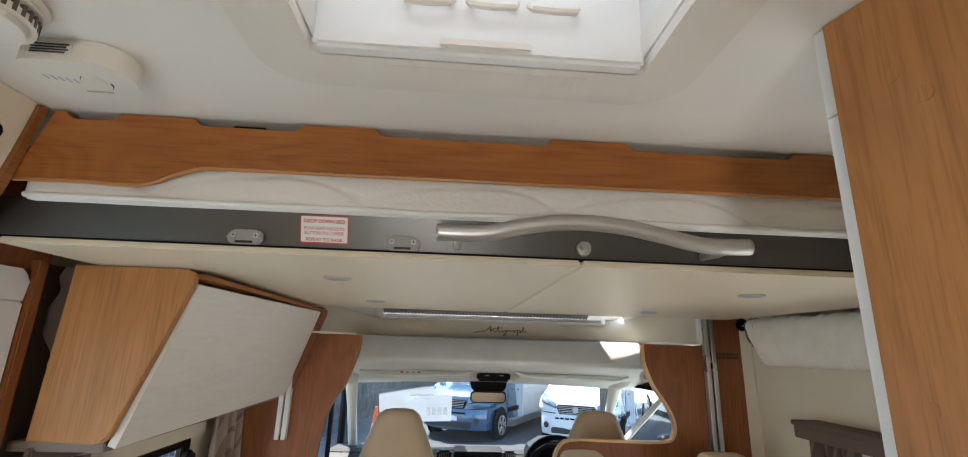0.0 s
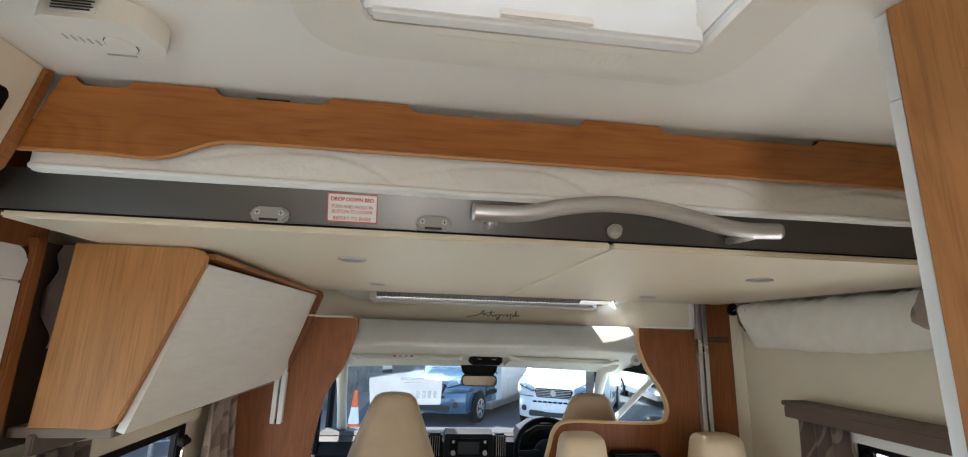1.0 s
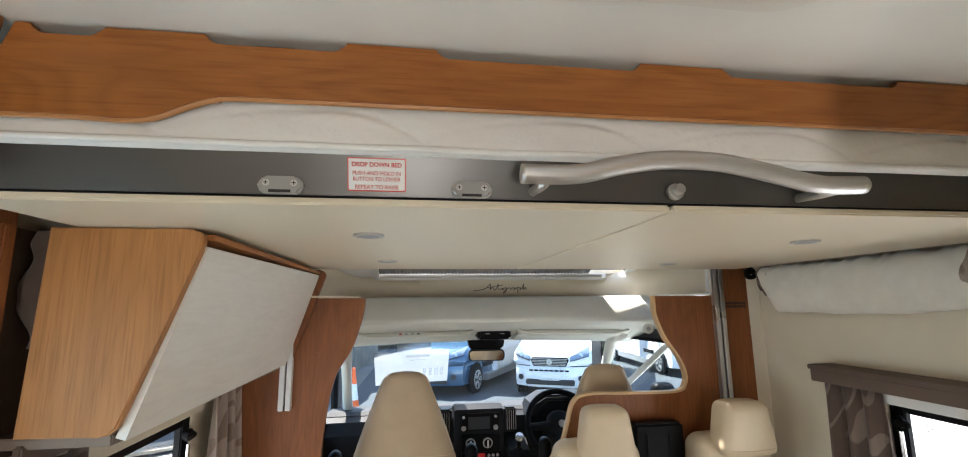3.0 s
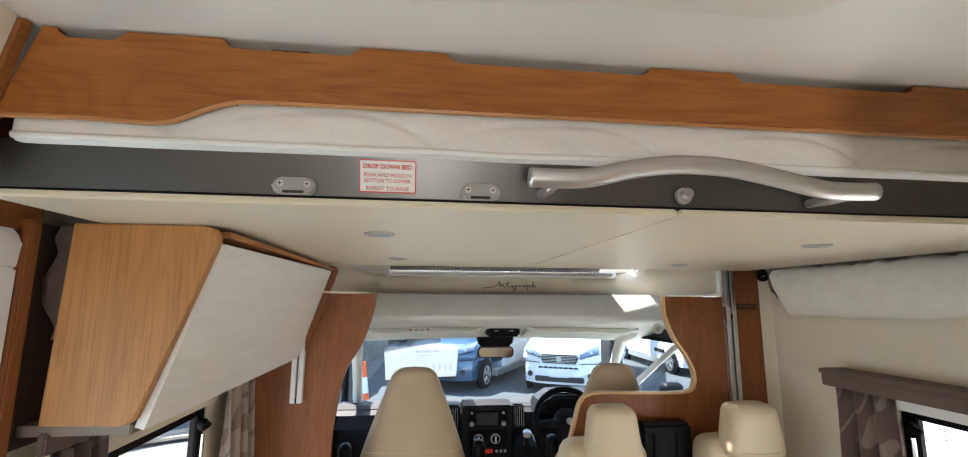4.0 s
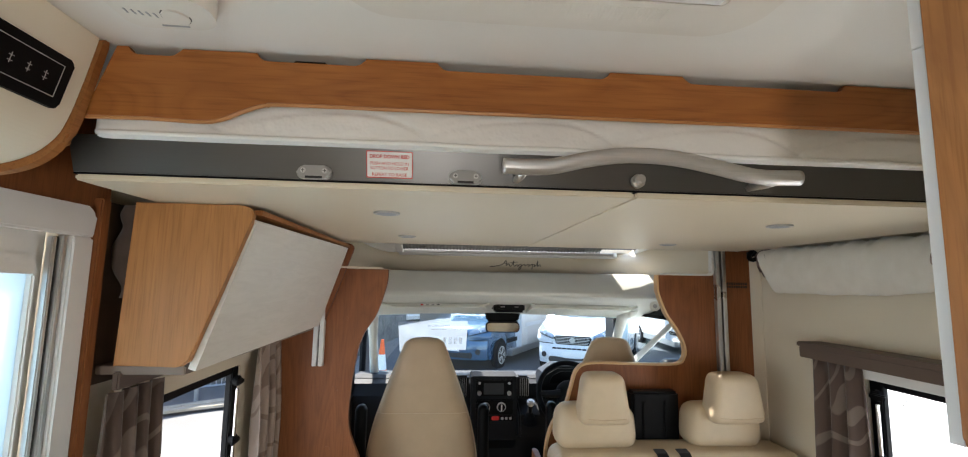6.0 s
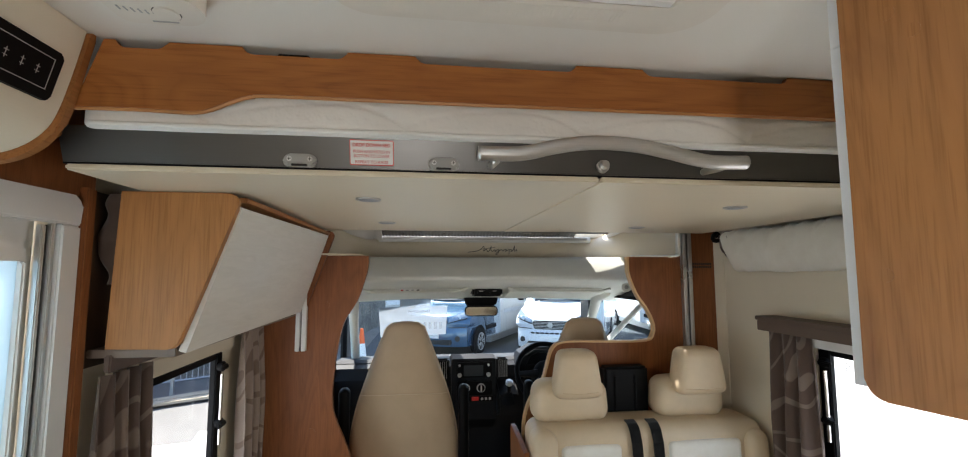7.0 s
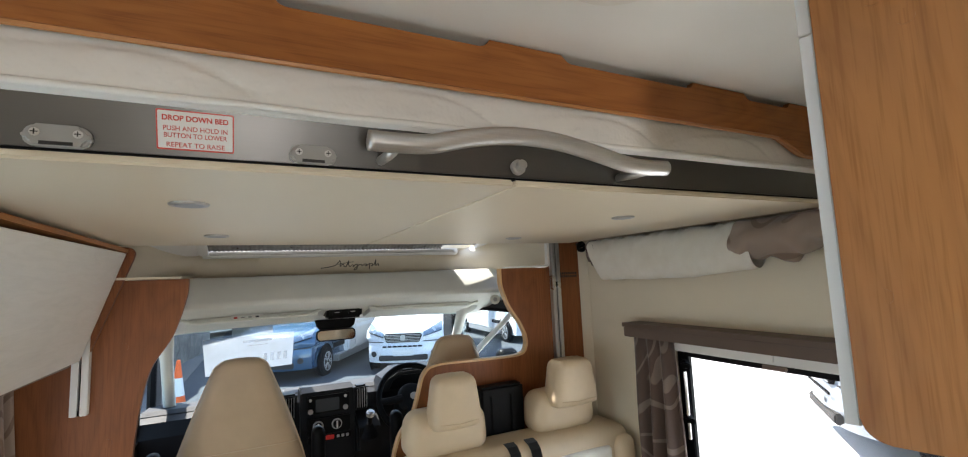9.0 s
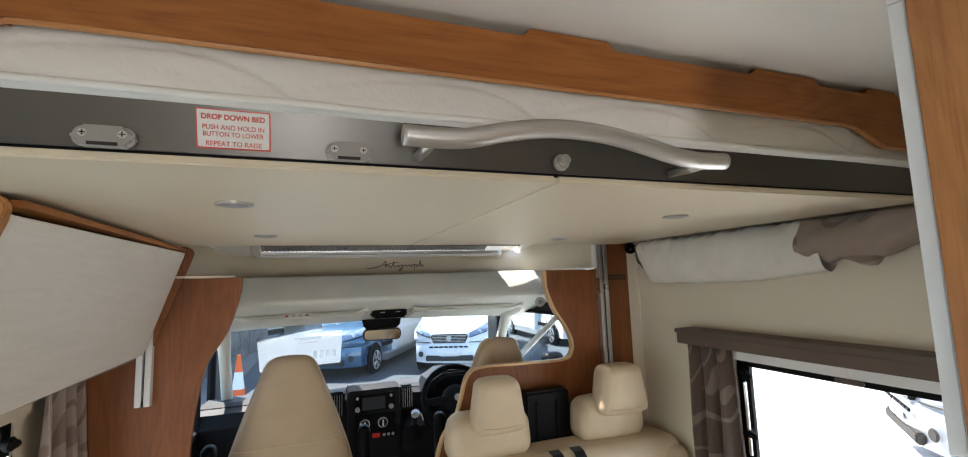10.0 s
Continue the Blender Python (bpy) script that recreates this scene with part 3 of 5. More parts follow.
sm = [tuple(p) for p in smooth_line(prof_f, 5)]
fas = thing("door_fascia", (-0.76, 0.3, 1.742), "cream curved fascia over the entrance door with walnut end cap", "fascia", kind="structure")
part("panel", prism(sm + [(-0.838, 1.954)], "y", -0.9, 0.7095), M_cream, fas)
big = [(x + 0.006 * (1 if z > 1.8 else 0.4), z - (0.0 if z > 1.9 else 0.012 * min(1, (1.9 - z) / 0.1))) for x, z in sm]
part("end_cap", prism([(a, min(b, 1.9535)) for a, b in big] + [(-0.838, 1.9535)], "y", 0.711, 0.7255, 0.003), M_woody, fas, "walnut end cap")
cp = thing("control_panel", (-0.70, 0.6, 1.825), "black touch control panel set in the cream fascia", "control panel")


def on_fascia(bm_):
    for v in bm_.verts:
        x, z = v.co.x, v.co.z
        for (xa, za), (xb, zb) in zip(sm, sm[1:]):
            if zb <= z <= za:
                v.co.x = x + xa + (xb - xa) * (za - z) / (za - zb)
                break
    return bm_


part("bezel", on_fascia(prism(rounded(0.525, 1.824, 0.680, 1.898, 0.008), "x", -0.002, 0.006, 0.0015)), M_black, cp)
part("display_border", on_fascia(join(*[box((0.0062, a, b), (0.0068, c, d)) for a, b, c, d in ((0.56, 1.884, 0.664, 1.8849), (0.56, 1.838, 0.664, 1.8389), (0.664, 1.838, 0.6649, 1.8849))])), M_greyink, cp)
for i in range(3):
    part("symbol", on_fascia(join(*[box((0.0062, a_ + i * 0.026, b_), (0.0068, c_ + i * 0.026, d_)) for a_, b_, c_, d_ in ((0.586, 1.857, 0.593, 1.8577), (0.586, 1.864, 0.593, 1.8647), (0.589, 1.854, 0.5897, 1.868))])), M_greyink, cp)

# ---- entrance door ----
fr = thing("door_1", (XL, 0.6, 0.0), "white framed entrance door with fly screen track, closed", "door", kind="structure")
part("frame_head", prism(rounded(0.20, 1.66, 0.957, 1.720, (0, 0, 0.022, 0.0)), "x", XL, XL + 0.022, 0.004), M_edge, fr)
part("frame_side", box((XL, 0.905, 0.03), (XL + 0.022, 0.957, 1.659), 0.004), M_edge, fr)
part("frame_side", box((XL, 0.20, 0.03), (XL + 0.022, 0.255, 1.659), 0.004), M_edge, fr)
part("screen_track", box((XL + 0.002, 0.893, 0.03), (XL + 0.014, 0.9035, 1.659), 0.002), M_aluz, fr, "aluminium fly screen track")
part("screen_track", box((XL - 0.006, 0.880, 0.03), (XL + 0.006, 0.8905, 1.655), 0.002), M_aluz, fr)
part("seal", box((XL - 0.004, 0.8908, 0.03), (XL + 0.004, 0.8927, 1.655)), M_rubber, fr)
part("leaf", wall_with_hole(XL - 0.020, -0.025, 0.285, 0.895, 0.02, 1.685, [(0.32, 0.872, 0.40, 1.60)]), M_white, fr)
part("window_frame", join(prism(rounded(0.305, 1.585, 0.8775, 1.62, (0, 0, 0.03, 0.03)), "x", XL - 0.020, XL - 0.010, 0.003), box((XL - 0.02, 0.868, 0.40), (XL - 0.010, 0.8775, 1.5845), 0.003), box((XL - 0.02, 0.305, 0.40), (XL - 0.010, 0.33, 1.5845), 0.003)), M_white, fr)
pn = part("pane", box((XL - 0.030, 0.322, 0.402), (XL - 0.024, 0.871, 1.598)), M_doorpane, fr, "frosted pane")
post = solid("door_post", box((-0.838, 0.9585, 0.0), (-0.811, 0.984, 1.7405), 0.003), M_woodz_shade, "walnut post between entrance door and lounge", "post", "structure")

solid("wall_panel_left", join(box((-0.8395, 0.7262, 1.7215), (-0.828, 1.002, 1.952)), box((-0.8395, 0.10, 1.7215), (-0.832, 0.7255, 1.7415))), M_woodz_shade, "walnut lining above the entrance door, toned as in shade", "panel", "structure")

# dark sheet added over the cream wall in place of the recess's deep shade
solid("trim_recess_shade", box((-0.8395, 0.985, 1.36), (-0.836, 1.119, 1.741)), M_taupe, "added dark sheet for the shade in the recess beside the locker", "trim", "structure")

# ---- overhead locker on the left ----
lk = thing("overhead_locker", (-0.7, 1.45, 1.39), "walnut overhead locker with slanting white door under the bed", "locker")
endp = [(-0.785, 1.403), (-0.664, 1.400), (-0.650, 1.402), (-0.638, 1.412), (-0.588, 1.553), (-0.536, 1.703), (-0.532, 1.716), (-0.533, 1.726), (-0.540, 1.735), (-0.551, 1.7395), (-0.565, 1.7405), (-0.774, 1.7405)]
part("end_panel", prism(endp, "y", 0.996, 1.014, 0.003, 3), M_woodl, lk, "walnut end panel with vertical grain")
part("back_board", box((-0.838, 1.120, 1.402), (-0.775, 1.955, 1.7405), 0.002), M_woodz_shade, lk)
part("shelf", box((-0.83, 1.0145, 1.382), (-0.652, 1.955, 1.400), 0.002), M_shelf, lk)
part("carcass", prism([(-0.774, 1.401), (-0.668, 1.401), (-0.566, 1.733), (-0.774, 1.733)], "y", 1.015, 1.955), M_woody, lk)
part("end_panel", prism([(p[0] + 0.027, p[1]) for p in endp], "y", 1.957, 1.975, 0.002), M_woodz_shade, lk)
for cx, cz in ((-0.757, 1.425), (-0.677, 1.424), (-0.575, 1.708)):
    part("cover_cap", disc((cx, 0.998, cz), (0, -1, 0), 0.0095, 0.0016, 18, 0.0005), M_woodl, lk)
nrm = Vector((0.951, 0, -0.309))
dr = []
for y in (1.0155, 1.94):
    k = (y - 1.0) / 0.9
    top, bot = Vector((-0.526 + 0.006 * k, y, 1.708 + 0.008 * k)), Vector((-0.630 + 0.006 * k, y, 1.388 + 0.010 * k))
    top, bot = top - nrm * 0.011, bot - nrm * 0.009
    dr.append([top - nrm * 0.010, top + nrm * 0.006, bot + nrm * 0.006, bot - nrm * 0.010, top - nrm * 0.010])
dbm = sheet(dr)
dbm.faces.new([v for v in dbm.verts if v.co.y < 1.2][:4])
dbm.faces.new([v for v in dbm.verts if v.co.y > 1.2][:4])
part("door", dbm, M_flap, lk, "white wood-grain flap door")
part("top_rail", prism([(-0.57, 1.722), (-0.522, 1.722), (-0.522, 1.733), (-0.57, 1.733)], "y", 1.016, 1.955, 0.002), M_woody, lk)

# ---- locker on the right, close to the camera ----
C0, CD = Vector((0.406, 0.410)), Vector((0.224, -0.975)).normalized()
CN = Vector((-CD.y, CD.x)) * -1
CN = Vector((CD.y, -CD.x)) if Vector((CD.y, -CD.x)).x < 0 else Vector((-CD.y, CD.x))


def along(s, d):
    p = C0 + CD * s + CN * d
    return p.x, p.y


rk = thing("kitchen_locker", (0.8, 0.2, 1.42), "tall-fronted walnut wall locker with white edge over the kitchen", "locker")


def leaning(pts, lo, hi, bevel=0.0):
    """An outline in (along, height) on the locker's face, from depth lo to hi."""
    b = prism(pts, "y", lo, hi, bevel)
    for v in b.verts:
        x, y = along(v.co.x, v.co.y)
        v.co.x, v.co.y = x, y
    return b


part("door", leaning(rounded(-0.003, 1.417, 0.56, 1.9535, (0.022, 0, 0, 0)), -0.002, 0.012, 0.002), M_woodl, rk, "walnut door with rounded lower corner")
part("edge_strip", leaning([(-0.0175, 1.429), (-0.0045, 1.429), (-0.0045, 1.8485), (-0.0175, 1.8485)], -0.016, 0.006, 0.001), M_edge, rk, "white edge strip")
part("edge_strip", leaning([(-0.0175, 1.8495), (-0.0045, 1.8495), (-0.0045, 1.9535), (-0.0175, 1.9535)], -0.016, 0.006, 0.001), M_edge, rk)
a0, a1 = along(0.0, -0.004), along(0.56, -0.004)
part("carcass", prism([a0, a1, (XR - 0.003, -0.20), (XR - 0.003, 0.46), (0.46, 0.425)], "z", 1.43, 1.9535), M_under, rk)
for s, z in ((0.05, 1.86), (0.072, 1.83), (0.028, 1.56)):
    part("cover_cap", leaning([(s + 0.008 * math.cos(a * 0.5236), z + 0.008 * math.sin(a * 0.5236)) for a in range(12)], 0.012, 0.0128), M_woodl, rk)

# ---- over the cab: sloping roof lining with skylight, moulding, header ----
def slope_z(y):
    return 1.955 - (y - 2.02) * 0.400


def sloped(b):
    for v in b.verts:
        v.co.z += slope_z(v.co.y)
    return b


HX0, HX1, HY0, HY1 = -0.36, 0.83, 2.045, 2.50
HX2 = 0.925  # opening widened past the blind frame to let in the header's sun patch
solid("ceiling_over_cab", join(*[sloped(box(a, b)) for a, b in (((XL, 2.0205, 0), (HX0, 2.62, 0.03)), ((HX2, 2.0205, 0), (XR, 2.62, 0.03)), ((HX0, 2.0205, 0), (HX2, HY0, 0.03)), ((HX0, HY1, 0), (HX2, 2.62, 0.03)))]), M_cream, "sloping cream roof lining over the cab", "ceiling", "structure")
sky2 = thing("window_over_cab", (MID, 2.3, slope_z(2.3)), "panoramic roof window over the cab with grey pleated blind", "skylight", kind="structure")
part("window_frame", sloped(box((HX0 - 0.012, HY1 - 0.004, -0.026), (HX1 + 0.012, HY1 + 0.022, -0.0005), 0.003)), M_white, sky2)
part("window_frame", sloped(box((HX0 - 0.022, HY0, -0.026), (HX0 + 0.012, HY1 - 0.0045, -0.0005), 0.003)), M_white, sky2)
part("blind_bar", sloped(box((HX0 + 0.014, HY1 - 0.020, -0.024), (HX1 - 0.014, HY1 - 0.005, -0.010), 0.004)), M_alu, sky2, "aluminium blind bar")
M_pleat = plain("silver_pleats", (0.27, 0.28, 0.29), 0.30, metal=0.8, vary=0.12, vscale=60)
BLX = 0.735
# front edge is the blind; unseen rear and right pieces mask the sun
for x0, x1, y0, y1 in ((HX0 + 0.001, BLX, 2.131, HY1 - 0.022), (HX0 + 0.001, 0.646, 2.086, 2.13), (0.668, BLX, 2.086, 2.13), (HX0 + 0.001, BLX, 2.046, 2.085), (BLX + 0.001, HX2 - 0.001, 2.046, 2.435)):
    nn, mm = max(2, round((y1 - y0) / 0.011)), max(2, round((x1 - x0) / 0.009))
    zig = []
    for i in range(nn + 1):
        y = y1 - (y1 - y0) * i / nn
        zig.append([(x0 + (x1 - x0) * k / mm, y, slope_z(y) + (0.004 if i % 2 else -0.014) + (0.004 if k % 2 else 0)) for k in range(mm + 1)])
    part("pleated_blind_sun_mask", sheet(zig, 0.0006), M_pleat, sky2, "silver pleated blind, drawn, its unseen parts added to shape the sun")
# pale moulded cheeks on both sides of the frame
for x0, x1, rr in ((HX0 - 0.24, HX0 - 0.024, (0, 0, 0, 0.10)), (HX2 + 0.004, HX2 + 0.085, (0, 0, 0.05, 0))):
    part("well_cheek", sloped(prism(rounded(x0, 2.24, x1, HY1 + 0.012, rr, 8), "z", -0.018, -0.001, 0.005, 3)), M_white, sky2, "white moulded cheek")
pg = part("pane", sloped(box((HX0 - 0.01, HY0 - 0.01, 0.034), (HX2 + 0.01, HY1 + 0.01, 0.040))), M_pane, sky2)
pg.visible_shadow = False

plan = smooth_line([(1.076, 1.966), (1.072, 2.10), (1.05, 2.28), (0.96, 2.45), (0.78, 2.55), (0.52, 2.575), (0.22, 2.578), (-0.08, 2.575), (-0.34, 2.55), (-0.52, 2.45), (-0.61, 2.28), (-0.632, 2.10), (-0.636, 1.966)], 8)
mo = thing("overcab_moulding", (MID, 2.5, 1.634), "cream moulded surround over the cab with a lettered centre panel", "moulding", kind="structure")
mrows = []
for p in plan:
    zt = min(slope_z(max(p.y, 2.02)), 1.955)
    mrows.append([(p.x, p.y, zt), (p.x, p.y, 1.70), (p.x, p.y, 1.650), (p.x * 0.997 + MID * 0.003, p.y + 0.002, 1.640), (p.x * 0.99 + MID * 0.01, p.y + 0.010, 1.634), (p.x * 0.97 + MID * 0.03, p.y + 0.04, 1.634)])
part("surround", sheet(mrows, 0.004), M_cream, mo, "", True)
# rear face on the bulkhead side with its rounded corner
part("corner_trim", prism([(1.081, 1.80), (1.081, 1.652), (1.077, 1.640), (1.067, 1.633), (0.84, 1.633), (0.84, 1.640), (1.060, 1.641), (1.069, 1.648), (1.071, 1.80)], "y", 1.955, 1.979, 0.0015), M_white, mo)
part("corner_trim", prism([(-0.641, 1.80), (-0.641, 1.636), (-0.38, 1.636), (-0.38, 1.641), (-0.631, 1.644), (-0.631, 1.80)], "y", 1.955, 1.979, 0.0015), M_cream, mo)
part("centre_panel", box((-0.152, 2.567, 1.640), (0.640, 2.5745, 1.734), 0.003), M_cream, mo, "slightly raised cream centre panel")
for sx in (-0.1545, 0.6425):
    part("seam", box((sx - 0.0022, 2.5685, 1.640), (sx + 0.0022, 2.5725, 1.734)), M_dark, mo)
scr = [(0.13, 1.676), (0.17, 1.681), (0.20, 1.690), (0.215, 1.705), (0.222, 1.712), (0.224, 1.700), (0.222, 1.683), (0.230, 1.690), (0.240, 1.692), (0.243, 1.682), (0.252, 1.682), (0.262, 1.700), (0.266, 1.712), (0.264, 1.692), (0.272, 1.681), (0.284, 1.690), (0.292, 1.683), (0.286, 1.680), (0.300, 1.690), (0.310, 1.690), (0.304, 1.668), (0.292, 1.664), (0.300, 1.676), (0.325, 1.692), (0.332, 1.683), (0.345, 1.692), (0.356, 1.690), (0.348, 1.681), (0.362, 1.688), (0.372, 1.694), (0.370, 1.665), (0.374, 1.692), (0.388, 1.690), (0.380, 1.681), (0.396, 1.690), (0.404, 1.714), (0.402, 1.682), (0.414, 1.693), (0.418, 1.681)]
em = thing("script_emblem", (0.27, 2.567, 1.664), "black handwritten script emblem on the cream panel", "emblem")
part("stroke", tube([(p.x, 2.5670, p.y) for p in smooth_line(scr, 5)], 0.0021, 6), M_ink, em)
part("stroke", tube([(0.205, 2.567, 1.693), (0.262, 2.567, 1.702), (0.29, 2.567, 1.705)], 0.0015, 6), M_ink, em)

# header band and cab roof lining
CABL, CABR = -0.70, 1.145
hb_rows = []
for i in range(33):
    x = CABL + (CABR - CABL) * i / 32
    c = (2 * (x - MID) / (CABR - CABL)) ** 2
    dy = -0.05 * c * c
    hb_rows.append([(x, 2.60 + dy, 1.640), (x, 2.410 + dy, 1.637), (x, 2.402 + dy, 1.630), (x, 2.328 + dy, 1.540), (x, 2.322 + dy, 1.530 - 0.006 * c), (x, 2.34 + dy, 1.524 - 0.01 * c),
                    (x, 2.62 + dy, 1.474 - 0.012 * c), (x, 2.80 + dy * 1.3, 1.432 - 0.016 * c), (x, 2.945 + dy * 1.5, 1.396 - 0.022 * c), (x, 2.965 + dy * 1.5, 1.395 - 0.022 * c), (x, 2.96 + dy * 1.5, 1.44)])
M_liner = plain("cab_headliner", (0.74, 0.735, 0.67), 0.8, vary=0.05, fine=700, fstr=0.2)
solid("ceiling_cab", sheet(hb_rows, 0.006, True), M_liner, "pale grey fabric headliner of the cab", "ceiling", "structure", smooth=True)
hbx = [(r[1], r[2], r[3], r[4]) for r in hb_rows[4:29]]
solid("trim_header", sheet([[(p[0], p[1] - 0.004, p[2] + 0.001) for p in q] for q in hbx], 0.003), M_offwhite, "cream padded header band over the cab opening", "trim", "structure", smooth=True)


def visor(x0, x1, z_off, label):
    """A sun visor folded against the headliner."""
    t = thing("sun_visor", ((x0 + x1) / 2, 2.8, 1.40), label, "sun visor", "visors of the cab")
    b = prism(rounded(x0, 2.60, x1, 2.83, 0.03), "z", 0.0, 0.020, 0.006)
    for v in b.verts:
        c = (2 * (v.co.x - MID) / (CABR - CABL)) ** 2
        v.co.y += -0.06 * c * c
        v.co.z += 1.448 - (v.co.y - 2.60) * 0.215 - 0.016 * c + z_off
    part("flap", b, M_liner, t)
    part("pivot", tube([(x0 + 0.02, 2.84, 1.408), (x1 - 0.02, 2.84, 1.408)], 0.005, 8), M_liner, t)
    return t


for vx0, vx1 in ((-0.46, 0.135), (0.365, 0.98)):
    lip = []
    for i in range(25):
        x = vx0 + (vx1 - vx0) * i / 24
        c = (2 * (x - MID) / (CABR - CABL)) ** 2
        e = min(1.0, min(i, 24 - i) / 2.5)
        lip.append((x, 2.585 - 0.06 * c * c, 1.452 - 0.016 * c + 0.022 * (1 - e)))
    solid("trim_visor_recess", tube(lip, 0.0075, 8), M_liner, "moulded lip of the visor recess", "trim", "structure", smooth=True)
vl = visor(-0.44, 0.12, 0.0, "pale grey sun visor with a white warning sticker, folded up")
visor(0.38, 0.96, 0.0, "pale grey sun visor, folded up")
lb2 = box((-0.26, 2.585, 1.444), (-0.13, 2.5895, 1.470), 0.0005)
part("warning_sticker", lb2, M_label, vl, "white warning sticker")
for i in range(4):
    part("print_bar", box((-0.25 + 0.03 * i, 2.5835, 1.450), (-0.235 + 0.03 * i, 2.5849, 1.463)), (M_red, M_greyink, M_greyink, M_ink)[i], vl)
con = thing("roof_console", (0.255, 2.80, 1.40), "black roof console with two reading lights", "console")
part("body", box((0.165, 2.64, 1.418), (0.345, 2.80, 1.482), 0.012, 3), M_black, con)
for cx in (0.215, 0.295):
    part("reading_light", box((cx - 0.026, 2.635, 1.432), (cx + 0.026, 2.6435, 1.462), 0.004), M_black, con)
    part("switch_mark", box((cx - 0.012, 2.6325, 1.448), (cx + 0.012, 2.6345, 1.452)), M_greyink, con)
mir = thing("rear_view_mirror", (0.245, 2.93, 1.29), "rear-view mirror hanging from its black bracket", "mirror")
part("bracket", prism([(0.135, 1.402), (0.360, 1.402), (0.352, 1.36), (0.32, 1.335), (0.17, 1.335), (0.145, 1.36)], "y", 2.905, 2.935, 0.006), M_black, mir)
part("housing", prism(rounded(0.140, 1.281, 0.352, 1.345, 0.022), "y", 2.876, 2.902, 0.006), M_black, mir)
M_mirror = brushed("mirror_silver", (0.93, 0.93, 0.92), 0.07, "x")
mg = prism(rounded(0.147, 1.287, 0.345, 1.339, 0.019), "y", 2.8725, 2.8755)
part("mirror_glass", mg, M_mirror, mir, "bright mirror glass")

# windscreen, pillars and cab sides
M_dashtop = plain("dashboard_top", (0.014, 0.015, 0.017), 0.75, vary=0.1, fine=900, fstr=0.35)
ws_rows = []
for j in range(9):
    v = j / 8
    row = []
    for i in range(25):
        u = -1 + i / 12
        hw = 0.80 + 0.05 * v
        row.append((MID + 0.02 + u * hw, 2.965 + 0.60 * v - (0.16 + 0.12 * v) * u * u, 1.405 - 0.025 * u * u - 0.62 * v))
    ws_rows.append(row)
ws = solid("window_windscreen", sheet(ws_rows, 0.004), M_screen, "clear laminated windscreen of the cab", "windscreen", "structure", smooth=True)
ws.visible_shadow = False
for sgn, nm in ((-1, "left"), (1, "right")):
    top = Vector((MID + sgn * 0.765, 2.80, 1.40))
    bot = Vector((MID + sgn * 0.80, 3.34, 0.76))
    pth = [top + Vector((0, -0.10, 0.05)), top, top.lerp(bot, 0.25), top.lerp(bot, 0.5), top.lerp(bot, 0.75), bot]
    solid("cab_pillar_" + nm, tube(pth, [0.055, 0.036, 0.028, 0.028, 0.030, 0.04], 14), M_liner, "pale grey trimmed windscreen pillar", "pillar", "structure", smooth=True)
    sx = MID + sgn * 0.925
    cd = thing("cab_door_" + nm, (sx, 2.6, 0.3), "cab door with window, black frame and dark lower trim", "door", kind="structure")
    def toed(bm_, k=-sgn * 0.045):
        """The cab narrows towards the nose."""
        for v in bm_.verts:
            v.co.x += k * max(0.0, v.co.y - 2.01)
        return bm_
    part("door_shell", toed(wall_with_hole(sx, sgn * 0.03, 2.01, 3.40, 0.0, 1.56, [(2.20, 3.22, 0.90, 1.40)])), M_dashtop, cd)
    part("waist_rail", toed(box((sx - 0.030, 2.21, 0.8845), (sx + 0.008, 3.36, 0.8995), 0.004)), M_rubber, cd)
    for a, b in (((2.19, 0.885), (2.21, 1.41)), ((2.2105, 1.395), (3.23, 1.415)), ((2.2105, 0.885), (3.23, 0.902)), ((3.205, 0.9025), (3.23, 1.3945))):
        part("window_seal", toed(box((sx - 0.012, *a), (sx + 0.012, *b), 0.003)), M_rubber, cd)
    part("lower_trim", toed(box((sx - 0.045, 2.06, 0.2), (sx + 0.010, 3.36, 0.884), 0.02, 3)), M_black, cd)
    pw = part("pane", toed(box((sx + sgn * 0.008, 2.20, 0.89), (sx + sgn * 0.012, 3.22, 1.40))), M_screen, cd)
    pw.visible_shadow = False
    if sgn > 0:
        part("blind_guide", toed(prism([(2.36, 1.395), (2.42, 1.395), (3.06, 1.035), (3.06, 0.985)], "x", sx - 0.030, sx - 0.014, 0.004)), M_white, cd, "pale folded blind guide across the window")
    else:
        part("window_divider", toed(box((sx - 0.010, 2.90, 0.9025), (sx + 0.010, 2.93, 1.3945), 0.003)), M_rubber, cd)
    solid("cab_corner_lining_" + nm, box((min(sx, sx + sgn * 0.2), 2.006, 0), (max(sx, sx + sgn * 0.2), 2.02, 1.64)), M_liner, "pale lining beside the cab door", "lining", "structure")
speaker = thing("grab_speaker", (0.99, 2.36, 1.47), "small round pale vent at the header corner", "vent")
part("ring", disc((0.985, 2.35, 1.478), (-0.3, -0.9, -0.1), 0.026, 0.006, 24, 0.002), M_liner, speaker)
part("hub", disc((0.983, 2.344, 1.478), (-0.3, -0.9, -0.1), 0.011, 0.004, 16, 0.001), M_greyink, speaker)
dm = thing("wing_mirror_right", (1.42, 2.98, 0.95), "black wing mirror outside the driver window", "wing mirror")
part("housing", cushion(1.32, 1.47, 0.90, 1.10, 2.96, 3.06, 0.04), M_black, dm, "", True)
